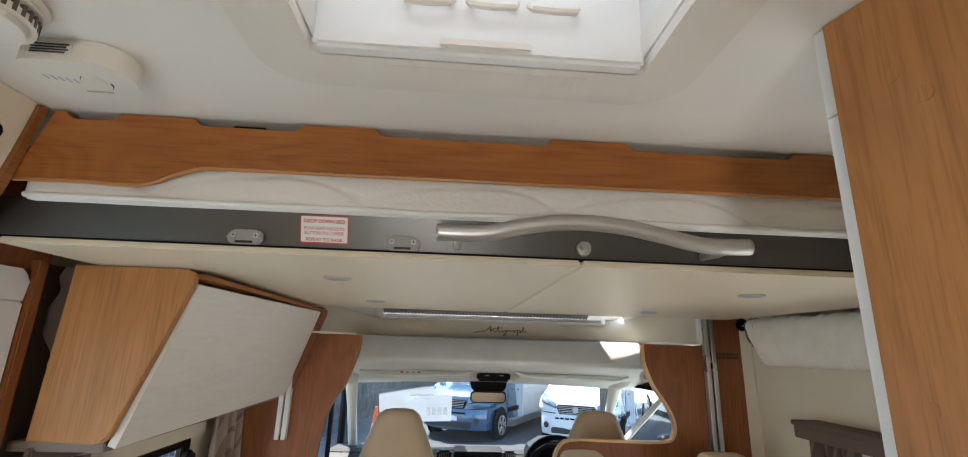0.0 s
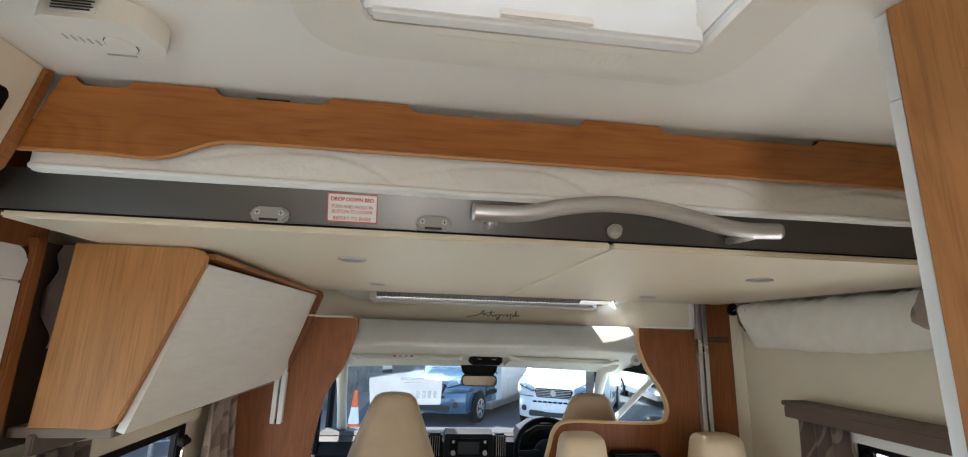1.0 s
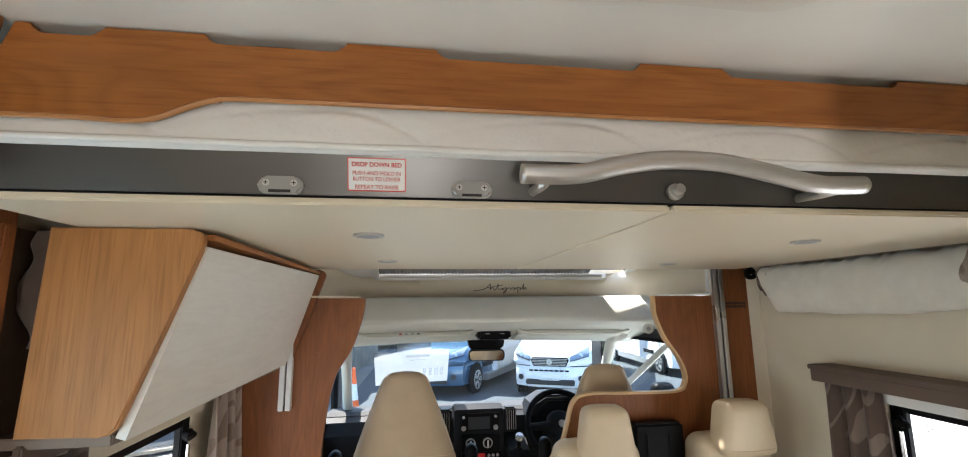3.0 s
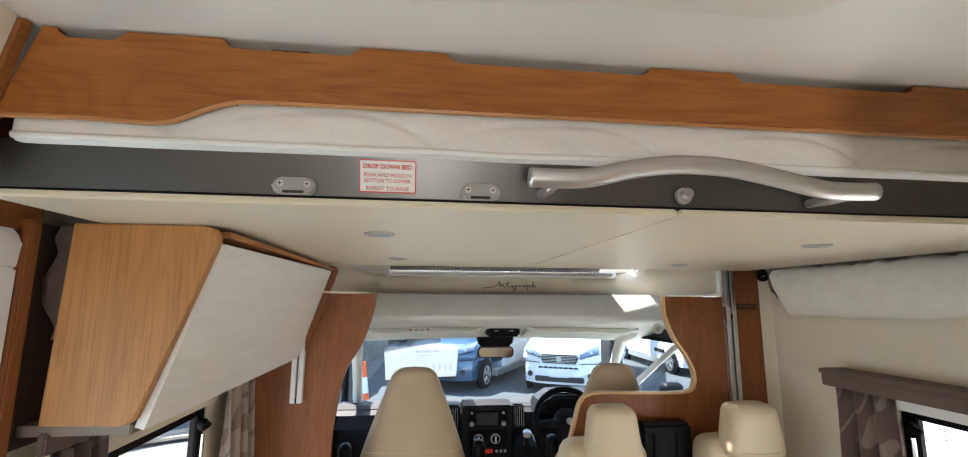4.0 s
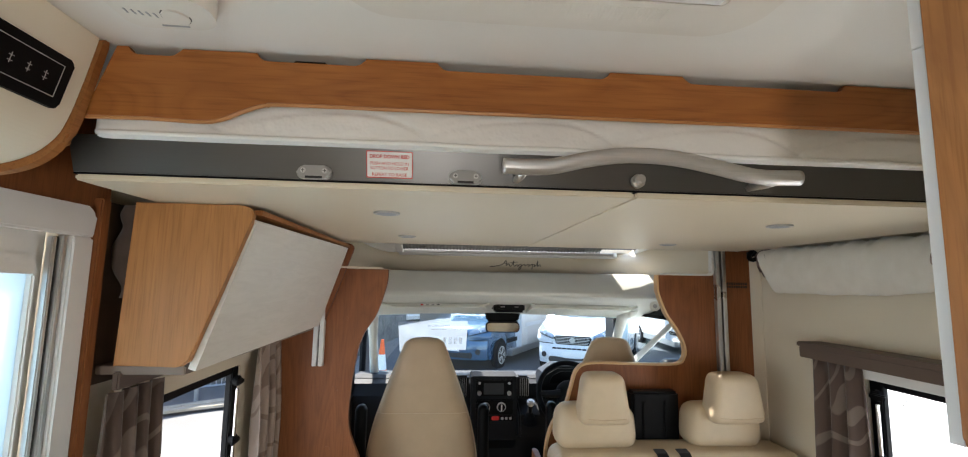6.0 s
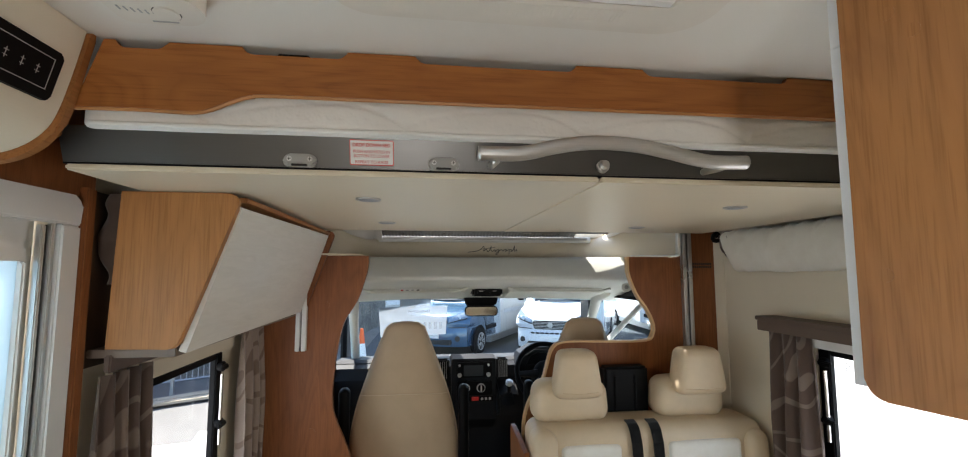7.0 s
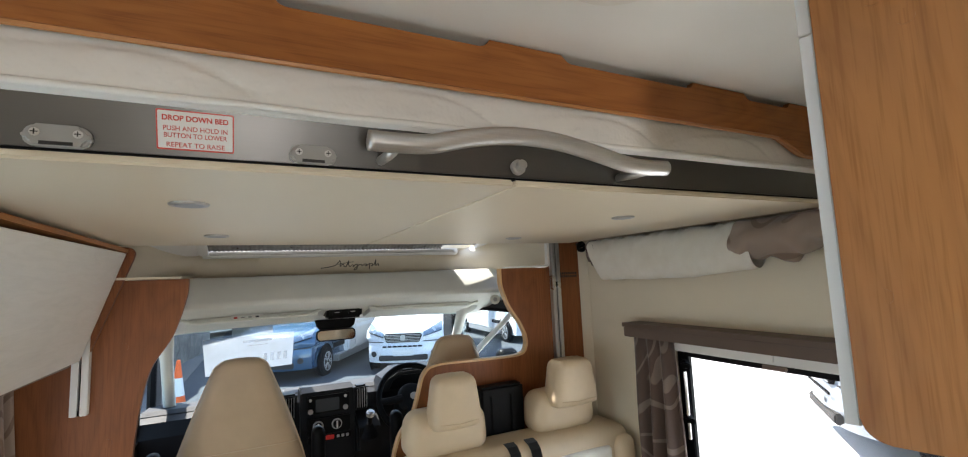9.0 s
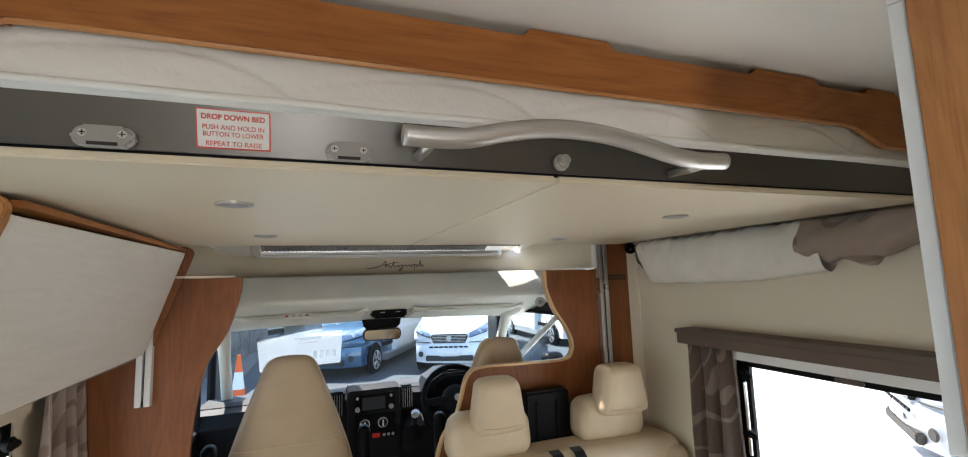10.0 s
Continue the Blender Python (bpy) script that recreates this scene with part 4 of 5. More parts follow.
part("arm", tube([(1.13, 3.02, 0.90), (1.24, 3.01, 0.96), (1.36, 3.01, 0.97)], 0.02, 10), M_black, dm)
dm2 = thing("wing_mirror_left", (-0.9, 2.98, 0.95), "black wing mirror outside the passenger window", "wing mirror")
part("housing", cushion(-1.06, -0.86, 0.93, 1.22, 2.96, 3.06, 0.04), M_black, dm2, "", True)
part("arm", tube([(-0.69, 3.02, 0.90), (-0.8, 3.01, 0.96), (-0.92, 3.01, 0.99)], 0.02, 10), M_black, dm2)

# ---- dashboard ----
M_dash = plain("dashboard_plastic", (0.007, 0.008, 0.010), 0.55, vary=0.15, fine=900, fstr=0.35)
M_dash.node_tree.nodes["Principled BSDF"].inputs["Specular IOR Level"].default_value = 0.2
M_silver = brushed("silver_trim", (0.5, 0.5, 0.5), 0.35, "x", metal=0.8)
da = thing("dashboard", (MID, 3.0, 0.35), "dark grey van dashboard with radio, vents and heater dials", "dashboard")
part("body", prism([(2.93, 0.0), (2.90, 0.70), (2.90, 0.86), (2.93, 0.925), (2.99, 0.945), (3.56, 0.80), (3.56, 0.0)], "x", CABL + 0.01, CABR - 0.01, 0.01), M_dash, da)
part("top_pad", prism([(2.985, 0.947), (3.02, 0.962), (3.25, 0.945), (3.55, 0.83), (3.55, 0.806)], "x", CABL + 0.03, CABR - 0.03, 0.006), M_dashtop, da)
cs = part("centre_console", prism([(2.90, 0.55), (2.835, 0.62), (2.825, 0.80), (2.845, 0.985), (2.90, 1.005), (3.02, 0.985), (3.02, 0.55)], "x", 0.055, 0.332, 0.008), M_dash, da)


def facing(z):
    return 2.825 if z < 0.80 else 2.825 + 0.02 * (z - 0.80) / 0.185


ra = part("radio", box((0.085, facing(0.93) - 0.010, 0.868), (0.305, facing(0.93) + 0.004, 0.972), 0.006), M_black, da, "black radio with grey display")
part("display", box((0.130, facing(0.93) - 0.0125, 0.882), (0.252, facing(0.93) - 0.0095, 0.948), 0.002), plain("display_grey", (0.05, 0.055, 0.06), 0.15, vary=0.05, fstr=0), ra)
for kx, kz in ((0.104, 0.890), (0.284, 0.890), (0.104, 0.948), (0.284, 0.948)):
    part("knob", disc((kx, facing(0.93) - 0.008, kz), (0, -1, 0), 0.013 if kz < 0.9 else 0.007, 0.014, 18, 0.002), M_silver, ra)
hp2 = part("heater_panel", box((0.085, 2.812, 0.770), (0.305, 2.828, 0.858), 0.006), M_black, da)
for kx in (0.14, 0.235):
    kn = part("dial", disc((kx, 2.812, 0.815), (0, -1, 0), 0.027, 0.010, 28, 0.003), M_silver, hp2, "silver ringed heater dial")
    part("knob", disc((kx, 2.802, 0.815), (0, -1, 0), 0.021, 0.008, 24, 0.002), M_black, kn)
    part("pointer", box((kx - 0.004, 2.788, 0.797), (kx + 0.004, 2.796, 0.833), 0.002), M_white, kn)
sw = part("switch_row", box((0.09, 2.816, 0.733), (0.31, 2.828, 0.765), 0.003), M_black, da)
part("hazard_switch", box((0.178, 2.811, 0.737), (0.222, 2.817, 0.761), 0.003), plain("hazard_red", (0.7, 0.03, 0.025), 0.35, vary=0.03, fstr=0), sw, "red hazard switch")
for i in range(3):
    part("small_switch", box((0.235 + i * 0.024, 2.812, 0.740), (0.250 + i * 0.024, 2.817, 0.755), 0.002), M_silver, sw)
for vx0, vx1 in ((-0.040, 0.042), (0.340, 0.412)):
    vn = part("air_vent", box((vx0, 2.862, 0.850), (vx1, 2.915, 0.985), 0.010), M_dash, da, "black air vent with upright vanes")
    part("vent_opening", box((vx0 + 0.010, 2.858, 0.862), (vx1 - 0.010, 2.8635, 0.973), 0.004), M_rubber, vn)
    for i in range(5):
        part("vane", box((vx0 + 0.014 + i * 0.0125, 2.8535, 0.866), (vx0 + 0.0165 + i * 0.0125, 2.8575, 0.969)), M_silver, vn)
cw = part("instrument_cowl", prism([(0.47, 0.93), (0.50, 1.00), (0.58, 1.045), (0.82, 1.045), (0.90, 1.00), (0.93, 0.93)], "y", 2.84, 3.05, 0.012), M_dash, da)
part("dials_glass", prism([(0.53, 0.945), (0.55, 0.99), (0.60, 1.015), (0.80, 1.015), (0.85, 0.99), (0.87, 0.945)], "y", 2.834, 2.839), M_black, cw)
gp = part("gear_turret", prism([(2.90, 0.62), (2.76, 0.66), (2.77, 0.78), (2.90, 0.84)], "x", 0.335, 0.465, 0.012), M_dash, da)
part("gear_lever", tube([(0.40, 2.78, 0.76), (0.397, 2.74, 0.815), (0.395, 2.725, 0.85)], [0.010, 0.012, 0.014], 12), M_black, gp)
part("gear_knob", disc((0.395, 2.725, 0.845), (0, -0.4, 1), 0.022, 0.035, 20, 0.008), M_silver, gp, "chrome capped gear knob")
part("gear_gaiter", tube([(0.40, 2.785, 0.735), (0.40, 2.775, 0.77), (0.399, 2.755, 0.80)], [0.05, 0.032, 0.014], 16), M_rubber, gp)

da.location.z += 0.038
st = thing("steering_wheel", (0.63, 2.85, 0.90), "black leather steering wheel on its column", "steering wheel")
WC, WN = Vector((0.635, 2.735, 0.945)), Vector((0, -0.86, 0.52)).normalized()
WU = Vector((0, 0.52, 0.86)).normalized()
WS = Vector((1, 0, 0))
ring = [WC + 0.188 * (math.cos(a * math.pi / 24) * WS + math.sin(a * math.pi / 24) * WU) for a in range(49)]
part("rim", tube(ring, 0.0165, 12, False), M_black, st, "", True)
hubm = bmesh.new()
bmesh.ops.create_uvsphere(hubm, u_segments=20, v_segments=12, radius=0.085)
qm = WN.to_track_quat("Z", "Y").to_matrix()
for v in hubm.verts:
    v.co = WC + WN * -0.01 + qm @ Vector((v.co.x, v.co.y, v.co.z * 0.42))
part("hub", hubm, M_dash, st, "", True)
part("badge", disc(WC + WN * 0.025, WN, 0.02, 0.004, 20, 0.001), M_silver, st)
for ang in (0, 180, 250, 290):
    dv = math.cos(radians(ang)) * WS + math.sin(radians(ang)) * WU
    part("spoke", tube([WC + dv * 0.06, WC + dv * 0.12 - WN * 0.004, WC + dv * 0.186], [0.026, 0.02, 0.016], 10), M_dash, st)
part("column", tube([WC - WN * 0.02, WC - WN * 0.18], [0.05, 0.07], 16), M_dash, st)
part("stalk", tube([WC - WN * 0.05, WC - WN * 0.05 + Vector((-0.14, 0, 0.0))], 0.008, 8), M_black, st)

# ---- sale sheet in the windscreen (print unreadable from behind) ----
sg = thing("windscreen_sign", (-0.18, 3.0, 1.10), "white translucent sale sheet stuck inside the windscreen", "sign")


def on_screen(bm_):
    for v in bm_.verts:
        vv = (1.40 - v.co.z) / 0.62
        u = (v.co.x - MID - 0.02) / (0.80 + 0.05 * vv)
        v.co.y += 2.95 + 0.60 * vv - (0.16 + 0.12 * vv) * u * u
    return bm_


def fine_plate(pts_box, y0, y1, n=14):
    x0, z0, x1, z1 = pts_box
    rows = [[(x0 + (x1 - x0) * i / n, y0, z0 + (z1 - z0) * j / 4) for i in range(n + 1)] for j in range(5)]
    return sheet(rows, y1 - y0)


def _paper(name, k):
    m, nt, b = mat(name)
    v = coords(nt)
    g = noise_of(nt, v, 12, 3)
    nt.links.new(ramp(nt, g, [(0.3, (0.50 * k, 0.54 * k, 0.58 * k)), (0.7, (0.58 * k, 0.62 * k, 0.66 * k))]), b.inputs["Base Color"])
    b.inputs["Roughness"].default_value = 0.5
    tr = nt.nodes.new("ShaderNodeBsdfTranslucent")
    tr.inputs[0].default_value = (0.30 * k, 0.34 * k, 0.38 * k, 1)
    tp = nt.nodes.new("ShaderNodeBsdfTransparent")
    mx = nt.nodes.new("ShaderNodeMixShader")
    mx.inputs[0].default_value = 0.6
    mx2 = nt.nodes.new("ShaderNodeMixShader")
    mx2.inputs[0].default_value = 0.42
    nt.links.new(b.outputs[0], mx.inputs[1])
    nt.links.new(tr.outputs[0], mx.inputs[2])
    nt.links.new(mx.outputs[0], mx2.inputs[1])
    nt.links.new(tp.outputs[0], mx2.inputs[2])
    nt.links.new(mx2.outputs[0], nt.nodes["Material Output"].inputs[0])
    return m


M_sheet = _paper("sale_sheet", 0.9)
M_pale = _paper("pale_print", 0.92)
for _n in M_pale.node_tree.nodes:
    if _n.type == "MIX_SHADER" and abs(_n.inputs[0].default_value - 0.42) < 0.01:
        _n.inputs[0].default_value = 0.75
part("paper", on_screen(fine_plate((-0.40, 1.130, 0.035, 1.340), -0.002, 0.0)), M_sheet, sg)
part("paper", on_screen(fine_plate((-0.27, 1.341, -0.075, 1.395), -0.002, 0.0)), M_sheet, sg, "upper tab of the sheet")
for z, x0, x1, h in ((1.300, -0.22, -0.08, 0.014), (1.280, -0.20, -0.10, 0.004)):
    part("print_bar", on_screen(fine_plate((x0, z, x1, z + h), -0.0045, -0.003, 6)), M_pale, sg)
for i in range(4):
    part("print_bar", on_screen(fine_plate((-0.12 + i * 0.035, 1.175, -0.10 + i * 0.035, 1.225), -0.0045, -0.003, 3)), M_pale, sg)

# ---- cab seats ----
def cab_seat(name_label):
    """A captain's seat seen from behind, at x = 0, facing +y."""
    t = thing("cab_seat", (0, 2.25, 0.30), name_label, "seat", "cab seats")
    prof_s = [(1.325, 0.030, 0.02), (1.320, 0.062, 0.035), (1.300, 0.088, 0.045), (1.26, 0.106, 0.05), (1.18, 0.138, 0.052), (1.10, 0.168, 0.055), (1.02, 0.196, 0.058), (0.94, 0.222, 0.062), (0.84, 0.245, 0.066), (0.74, 0.258, 0.07), (0.60, 0.262, 0.075), (0.48, 0.25, 0.075)]
    rows = []
    for z, w, d in prof_s:
        yc = 2.20 + (1.325 - z) * 0.10
        row = []
        for k in range(33):
            a = 2 * math.pi * k / 32
            ca, sa = math.cos(a), math.sin(a)
            row.append((w * math.copysign(abs(ca) ** 0.55, ca), yc + d * math.copysign(abs(sa) ** 0.7, sa), z))
        rows.append(row)
    b = sheet(rows)
    cap = [b.verts.new((0, 2.20, 1.327))]
    b.verts.ensure_lookup_table()
    for k in range(32):
        b.faces.new((b.verts[k], b.verts[k + 1], cap[0]))
    part("backrest", b, M_leather_d, t, "smooth tan leather backrest shell", True)
    for sgn in (-1, 1):
        pp = [(sgn * (w + 0.001) * 0.995, 2.20 + (1.325 - z) * 0.10 - 0.012, z) for z, w, d in prof_s[1:]]
        part("piping", tube(smooth_line(pp, 4), 0.003, 6), M_leather, t)
    seam = [(-0.205 + 0.41 * i / 12, 2.20 + 0.0335 - 0.0585 + 0.004 * 0 - 0.0018 + (0.018 if i in (0, 12) else 0), 0.99) for i in range(13)]
    part("seam", tube(seam, 0.0016, 6), M_leather, t)
    part("seat_cushion", cushion(-0.25, 0.25, 0.40, 0.55, 2.28, 2.80, 0.05), M_leather, t, "", True)
    part("pedestal", box((-0.2, 2.30, 0.0), (0.2, 2.72, 0.40), 0.02), M_black, t)
    for sgn in (-1, 1):
        part("armrest", cushion(sgn * 0.282 - 0.026, sgn * 0.282 + 0.026, 0.66, 1.015, 2.19, 2.26, 0.024, 0.004), M_black, t, "black raised armrest", True)
    return t


seat = cab_seat("tan leather captain seat of the cab, seen from behind")
seat.location = (-0.205, 2.25, 0.30)
seat2 = copy_thing(seat, pose(0.690, 2.27, 0.305))

# ---- bench against the bulkhead ----
bench = thing("bench_seat", (0.78, 1.75, 0.0), "beige leather bench with two headrests and black belts", "bench")
part("backrest", cushion(0.300, 1.262, 0.44, 0.962, 1.69, 1.90, 0.05, 0.012), M_leather, bench, "", True)
part("side_bolster", cushion(0.292, 0.392, 0.45, 0.955, 1.655, 1.78, 0.04, 0.010), M_leather, bench, "", True)
part("side_bolster", cushion(1.160, 1.264, 0.45, 0.925, 1.655, 1.78, 0.04, 0.010), M_leather, bench, "", True)
part("insert", cushion(0.405, 0.645, 0.45, 0.900, 1.672, 1.72, 0.02, 0.006), M_voile, bench, "pale grey fabric insert", True)
part("insert", cushion(0.835, 1.145, 0.45, 0.900, 1.672, 1.72, 0.02, 0.006), M_voile, bench, "pale grey fabric insert", True)
part("seat_cushion", cushion(0.300, 1.262, 0.30, 0.46, 1.20, 1.76, 0.05), M_leather, bench, "", True)
part("base", box((0.31, 1.24, 0.0), (1.25, 1.90, 0.30), 0.01), M_woodx, bench)
for x0, x1, hx0, hx1 in ((0.318, 0.642, 0.390, 0.596), (0.842, 1.150, 0.900, 1.128)):
    part("shoulder_pad", cushion(x0, x1, 0.958, 1.118, 1.76, 1.90, 0.050, 0.008, top=0.93), M_leather, bench, "", True)
    hr = part("headrest", cushion(hx0, hx1, 1.066, 1.246, 1.705, 1.815, 0.032, 0.008, top=0.72), M_leather, bench, "padded leather headrest", True)
    part("stitching", tube([(hx0 + 0.030, 1.7045, 1.092), ((hx0 + hx1) / 2, 1.6975, 1.088), (hx1 - 0.030, 1.7045, 1.092)], 0.0014, 6), M_leather_d, hr)
bb = part("belt_box", box((0.658, 1.875, 0.940), (0.858, 1.945, 1.150), 0.010, 3), M_black, bench, "black plastic belt housing")
for rx in (0.700, 0.790):
    part("rib", box((rx, 1.868, 0.95), (rx + 0.020, 1.8755, 1.115), 0.003), M_black, bb)
for s0 in (0.677, 0.764):
    rows = []
    for z, y in ((0.968, 1.742), (0.962, 1.712), (0.945, 1.692), (0.90, 1.676), (0.80, 1.668), (0.60, 1.665), (0.465, 1.665)):
        k = (0.985 - z) * 0.03
        rows.append([(s0 + k, y - 0.006, z + 0.004), (s0 + 0.042 + k, y - 0.006, z + 0.004)])
    part("belt_strap", sheet(rows, 0.003), M_strap, bench, "black webbing strap")
part("wood_cheek", prism([(1.66, 0.0), (1.66, 0.83), (1.70, 0.88), (1.95, 0.90), (1.978, 0.90), (1.978, 0.0)], "x", 0.262, 0.284, 0.003), M_woodz_shade, bench, "walnut bench cheek")

part("belt_buckle", box((1.225, 1.655, 0.765), (1.250, 1.672, 0.815), 0.004), M_black, bench)
solid("trim_corner", prism([(1.262, 1.979), (1.2795, 1.979), (1.2795, 1.925), (1.276, 1.925), (1.272, 1.945), (1.266, 1.965)], "z", 0.0, 1.74), M_cream, "cream rounded corner trim beside the bulkhead", "trim", "structure")

# ---- curtains ----
def curtain(name, x, y0, y1, z0, z1, waves, depth, material, label, gather=0.0, sgn=1, ph=0.0):
    """A hanging folded cloth along a side wall."""
    n = waves * 10
    rows = []
    for j in range(15):
        v = j / 14
        z = z1 + (z0 - z1) * v
        row = []
        for i in range(n + 1):
            u = i / n
            g = 1 - gather * math.sin(math.pi * min(1, v * 1.2)) * 0.5
            y = (y0 + y1) / 2 + (u - 0.5) * (y1 - y0) * g
            dd = depth * (0.35 + 0.65 * min(1, v * 3)) * (math.sin(u * waves * 2 * math.pi + ph + 0.5 * math.sin(v * 3)) + 0.35 * noise.noise((u * 9, v * 2.5, ph)))
            row.append((x + sgn * dd, y, z))
        rows.append(row)
    t = thing(name, (x, (y0 + y1) / 2, z0), label, "curtain", "window curtains")
    part("cloth", sheet(rows, 0.0018), material, t, "", True)
    return t


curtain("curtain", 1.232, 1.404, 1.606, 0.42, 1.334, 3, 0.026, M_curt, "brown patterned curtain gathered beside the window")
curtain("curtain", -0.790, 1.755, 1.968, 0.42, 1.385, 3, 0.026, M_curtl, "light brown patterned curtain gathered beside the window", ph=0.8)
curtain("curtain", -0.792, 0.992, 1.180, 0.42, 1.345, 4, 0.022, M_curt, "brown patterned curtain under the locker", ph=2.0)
rows = []
for j in range(29):
    v = j / 28
    row = []
    for k in range(25):
        a = 2 * math.pi * k / 24
        w = 1 + 0.30 * noise.noise((math.cos(a) * 1.6, math.sin(a) * 1.6, v * 4)) + 0.10 * math.sin(3 * a + 5 * v)
        r1 = 0.55 + 0.45 * math.sin(math.pi * min(1, 0.15 + 0.85 * v)) + 0.12 * math.sin(v * 19)
        row.append((-0.803 + 0.030 * r1 * w * math.cos(a) + 0.006 * math.sin(v * 9), 1.046 + 0.024 * r1 * w * math.sin(a), 1.738 - 0.20 * v))
    rows.append(row)
bc = thing("bunched_curtain", (-0.803, 1.046, 1.538), "bunched brown curtain tucked beside the locker, toned as in shade", "curtain", "window curtains")
part("cloth", sheet(rows), M_curt_shade, bc, "", True)

# ---- right window ----
pm = thing("window_pelmet", (1.24, 1.05, 1.335), "taupe fabric covered pelmet over the window", "pelmet")
part("face", box((1.186, 0.40, 1.335), (1.200, 1.612, 1.374), 0.003), M_taupe, pm)
part("top_lip", box((1.180, 0.40, 1.374), (1.279, 1.616, 1.390), 0.003), M_taupe, pm)
part("return", box((1.2005, 1.598, 1.336), (1.279, 1.612, 1.3735), 0.002), M_taupe, pm)


def side_window(name, xw, sgn, y0, y1, z0, z1, label, latch_y, cassette):
    """A hinged acrylic caravan window: frame, seal, latches, pane."""
    t = thing(name, (xw, (y0 + y1) / 2, z0), label, "window", kind="structure")
    xa, xb = sorted((xw + sgn * 0.001, xw - sgn * 0.020))
    if cassette:
        part("blind_cassette", box((min(xw - sgn * 0.001, xw - sgn * 0.034), y0, z1 - 0.005), (max(xw - sgn * 0.001, xw - sgn * 0.034), y1 + 0.015, z1 + 0.032), 0.004), M_white, t, "white roller blind cassette")
        for cy in (y0 + 0.62, y1 - 0.005):
            part("blind_clip", box((min(xw - sgn * 0.034, xw - sgn * 0.042), cy, z1 + 0.004), (max(xw - sgn * 0.034, xw - sgn * 0.042), cy + 0.016, z1 + 0.034), 0.002), M_white, t)
    xs = sorted((xw + sgn * 0.026, xw + sgn * 0.004))
    part("frame_side", box((xs[0], y1 - 0.050, z0), (xs[1], y1 - 0.002, z1 - 0.006), 0.004), M_black, t, "black window frame")
    part("frame_side", box((xs[0], y0 + 0.002, z0), (xs[1], y0 + 0.04, z1 - 0.006), 0.004), M_black, t, "black window frame")
    part("frame_head", box((xs[0], y0 + 0.041, z1 - 0.030), (xs[1], y1 - 0.051, z1 - 0.006), 0.004), M_black, t, "black window frame")
    part("frame_sill", box((xs[0], y0 + 0.041, z0 + 0.001), (xs[1], y1 - 0.051, z0 + 0.030), 0.004), M_black, t, "black window frame")
    px = xw + sgn * 0.034
    pane = part("pane", box((min(px, px + sgn * 0.005), y0 - 0.01, z0 - 0.01), (max(px, px + sgn * 0.005), y1 + 0.01, z1 + 0.005)), M_pane, t, "clear acrylic pane")
    pane.visible_shadow = False
    ly = latch_y
    part("stay", tube([(xw - sgn * 0.012, ly, z1 - 0.08), (xw - sgn * 0.012, ly, z1 - 0.32)], 0.006, 10), M_chrome, t, "telescopic window stay")
    for lz in (z1 - 0.055, z1 - 0.25):
        lat = part("latch", disc((xw + sgn * 0.004, ly + 0.006, lz), (-sgn, 0, 0), 0.018, 0.022, 18, 0.004), M_black, t, "black turn latch")
        part("lever", box((min(xw - sgn * 0.018, xw - sgn * 0.030), ly - 0.042, lz - 0.009), (max(xw - sgn * 0.018, xw - sgn * 0.030), ly + 0.014, lz + 0.009), 0.004), M_black, lat)
    return t


wr = side_window("window_1", XR, 1, RW[0], RW[1], RW[2], RW[3], "wide side window with clear acrylic pane and black frame", 1.395, True)
part("blind_handle", box((XR - 0.046, 1.00, 1.283), (XR - 0.036, 1.075, 1.296), 0.003), M_taupe, wr)
part("approval_mark", join(*[box((XR + 0.0325, 1.350 - i * 0.012, 1.225 + 0.008 * j), (XR + 0.0335, 1.357 - i * 0.012, 1.229 + 0.008 * j)) for i in range(2) for j in range(4)]), M_greyink, wr)
wl = side_window("window_2", XL, -1, LW[0], LW[1], LW[2], LW[3], "side window with black frame under the locker", 1.70, False)
part("blind_cassette", box((XL + 0.001, 1.09, 1.290), (XL + 0.030, 1.752, 1.340), 0.005), M_cream, wl, "cream roller blind cassette")
part("valance", box((-0.790, 1.006, 1.352), (-0.776, 1.20, 1.389), 0.003), M_taupe, wl)

# ---- rolled bedding on the right under the bed ----
rb = thing("rolled_privacy_curtain", (1.22, 1.4, 1.56), "white cotton privacy curtain rolled up along the wall under the bed", "curtain")
rows = []
for i in range(73):
    u = i / 72
    y = 1.800 - 0.76 * u
    r1 = 0.026 + 0.056 * min(1, u / 0.07) ** 0.6 * (1 - 0.22 * max(0, (u - 0.6) / 0.4))
    row = []
    for k in range(33):
        a = 2 * math.pi * k / 32
        ca, sa = math.cos(a), math.sin(a)
        w = 1 + 0.05 * noise.noise((u * 6, ca * 1.4, sa * 1.4)) + 0.035 * noise.noise((u * 30, ca * 2, sa * 2)) + 0.05 * max(0, sa) * math.sin(u * 70 + 5 * noise.noise((u * 8, 0, 1)))
        row.append((1.222 + 0.046 * w * ca, y, 1.739 - r1 + r1 * w * sa - 0.012 * max(0, -sa)))
    rows.append(row)
part("roll", sheet(rows), M_voile, rb, "", True)
rows = []
for i in range(13):
    u = i / 12
    r1 = 0.034 + 0.012 * math.sin(math.pi * u) + 0.004 * math.sin(u * 16)
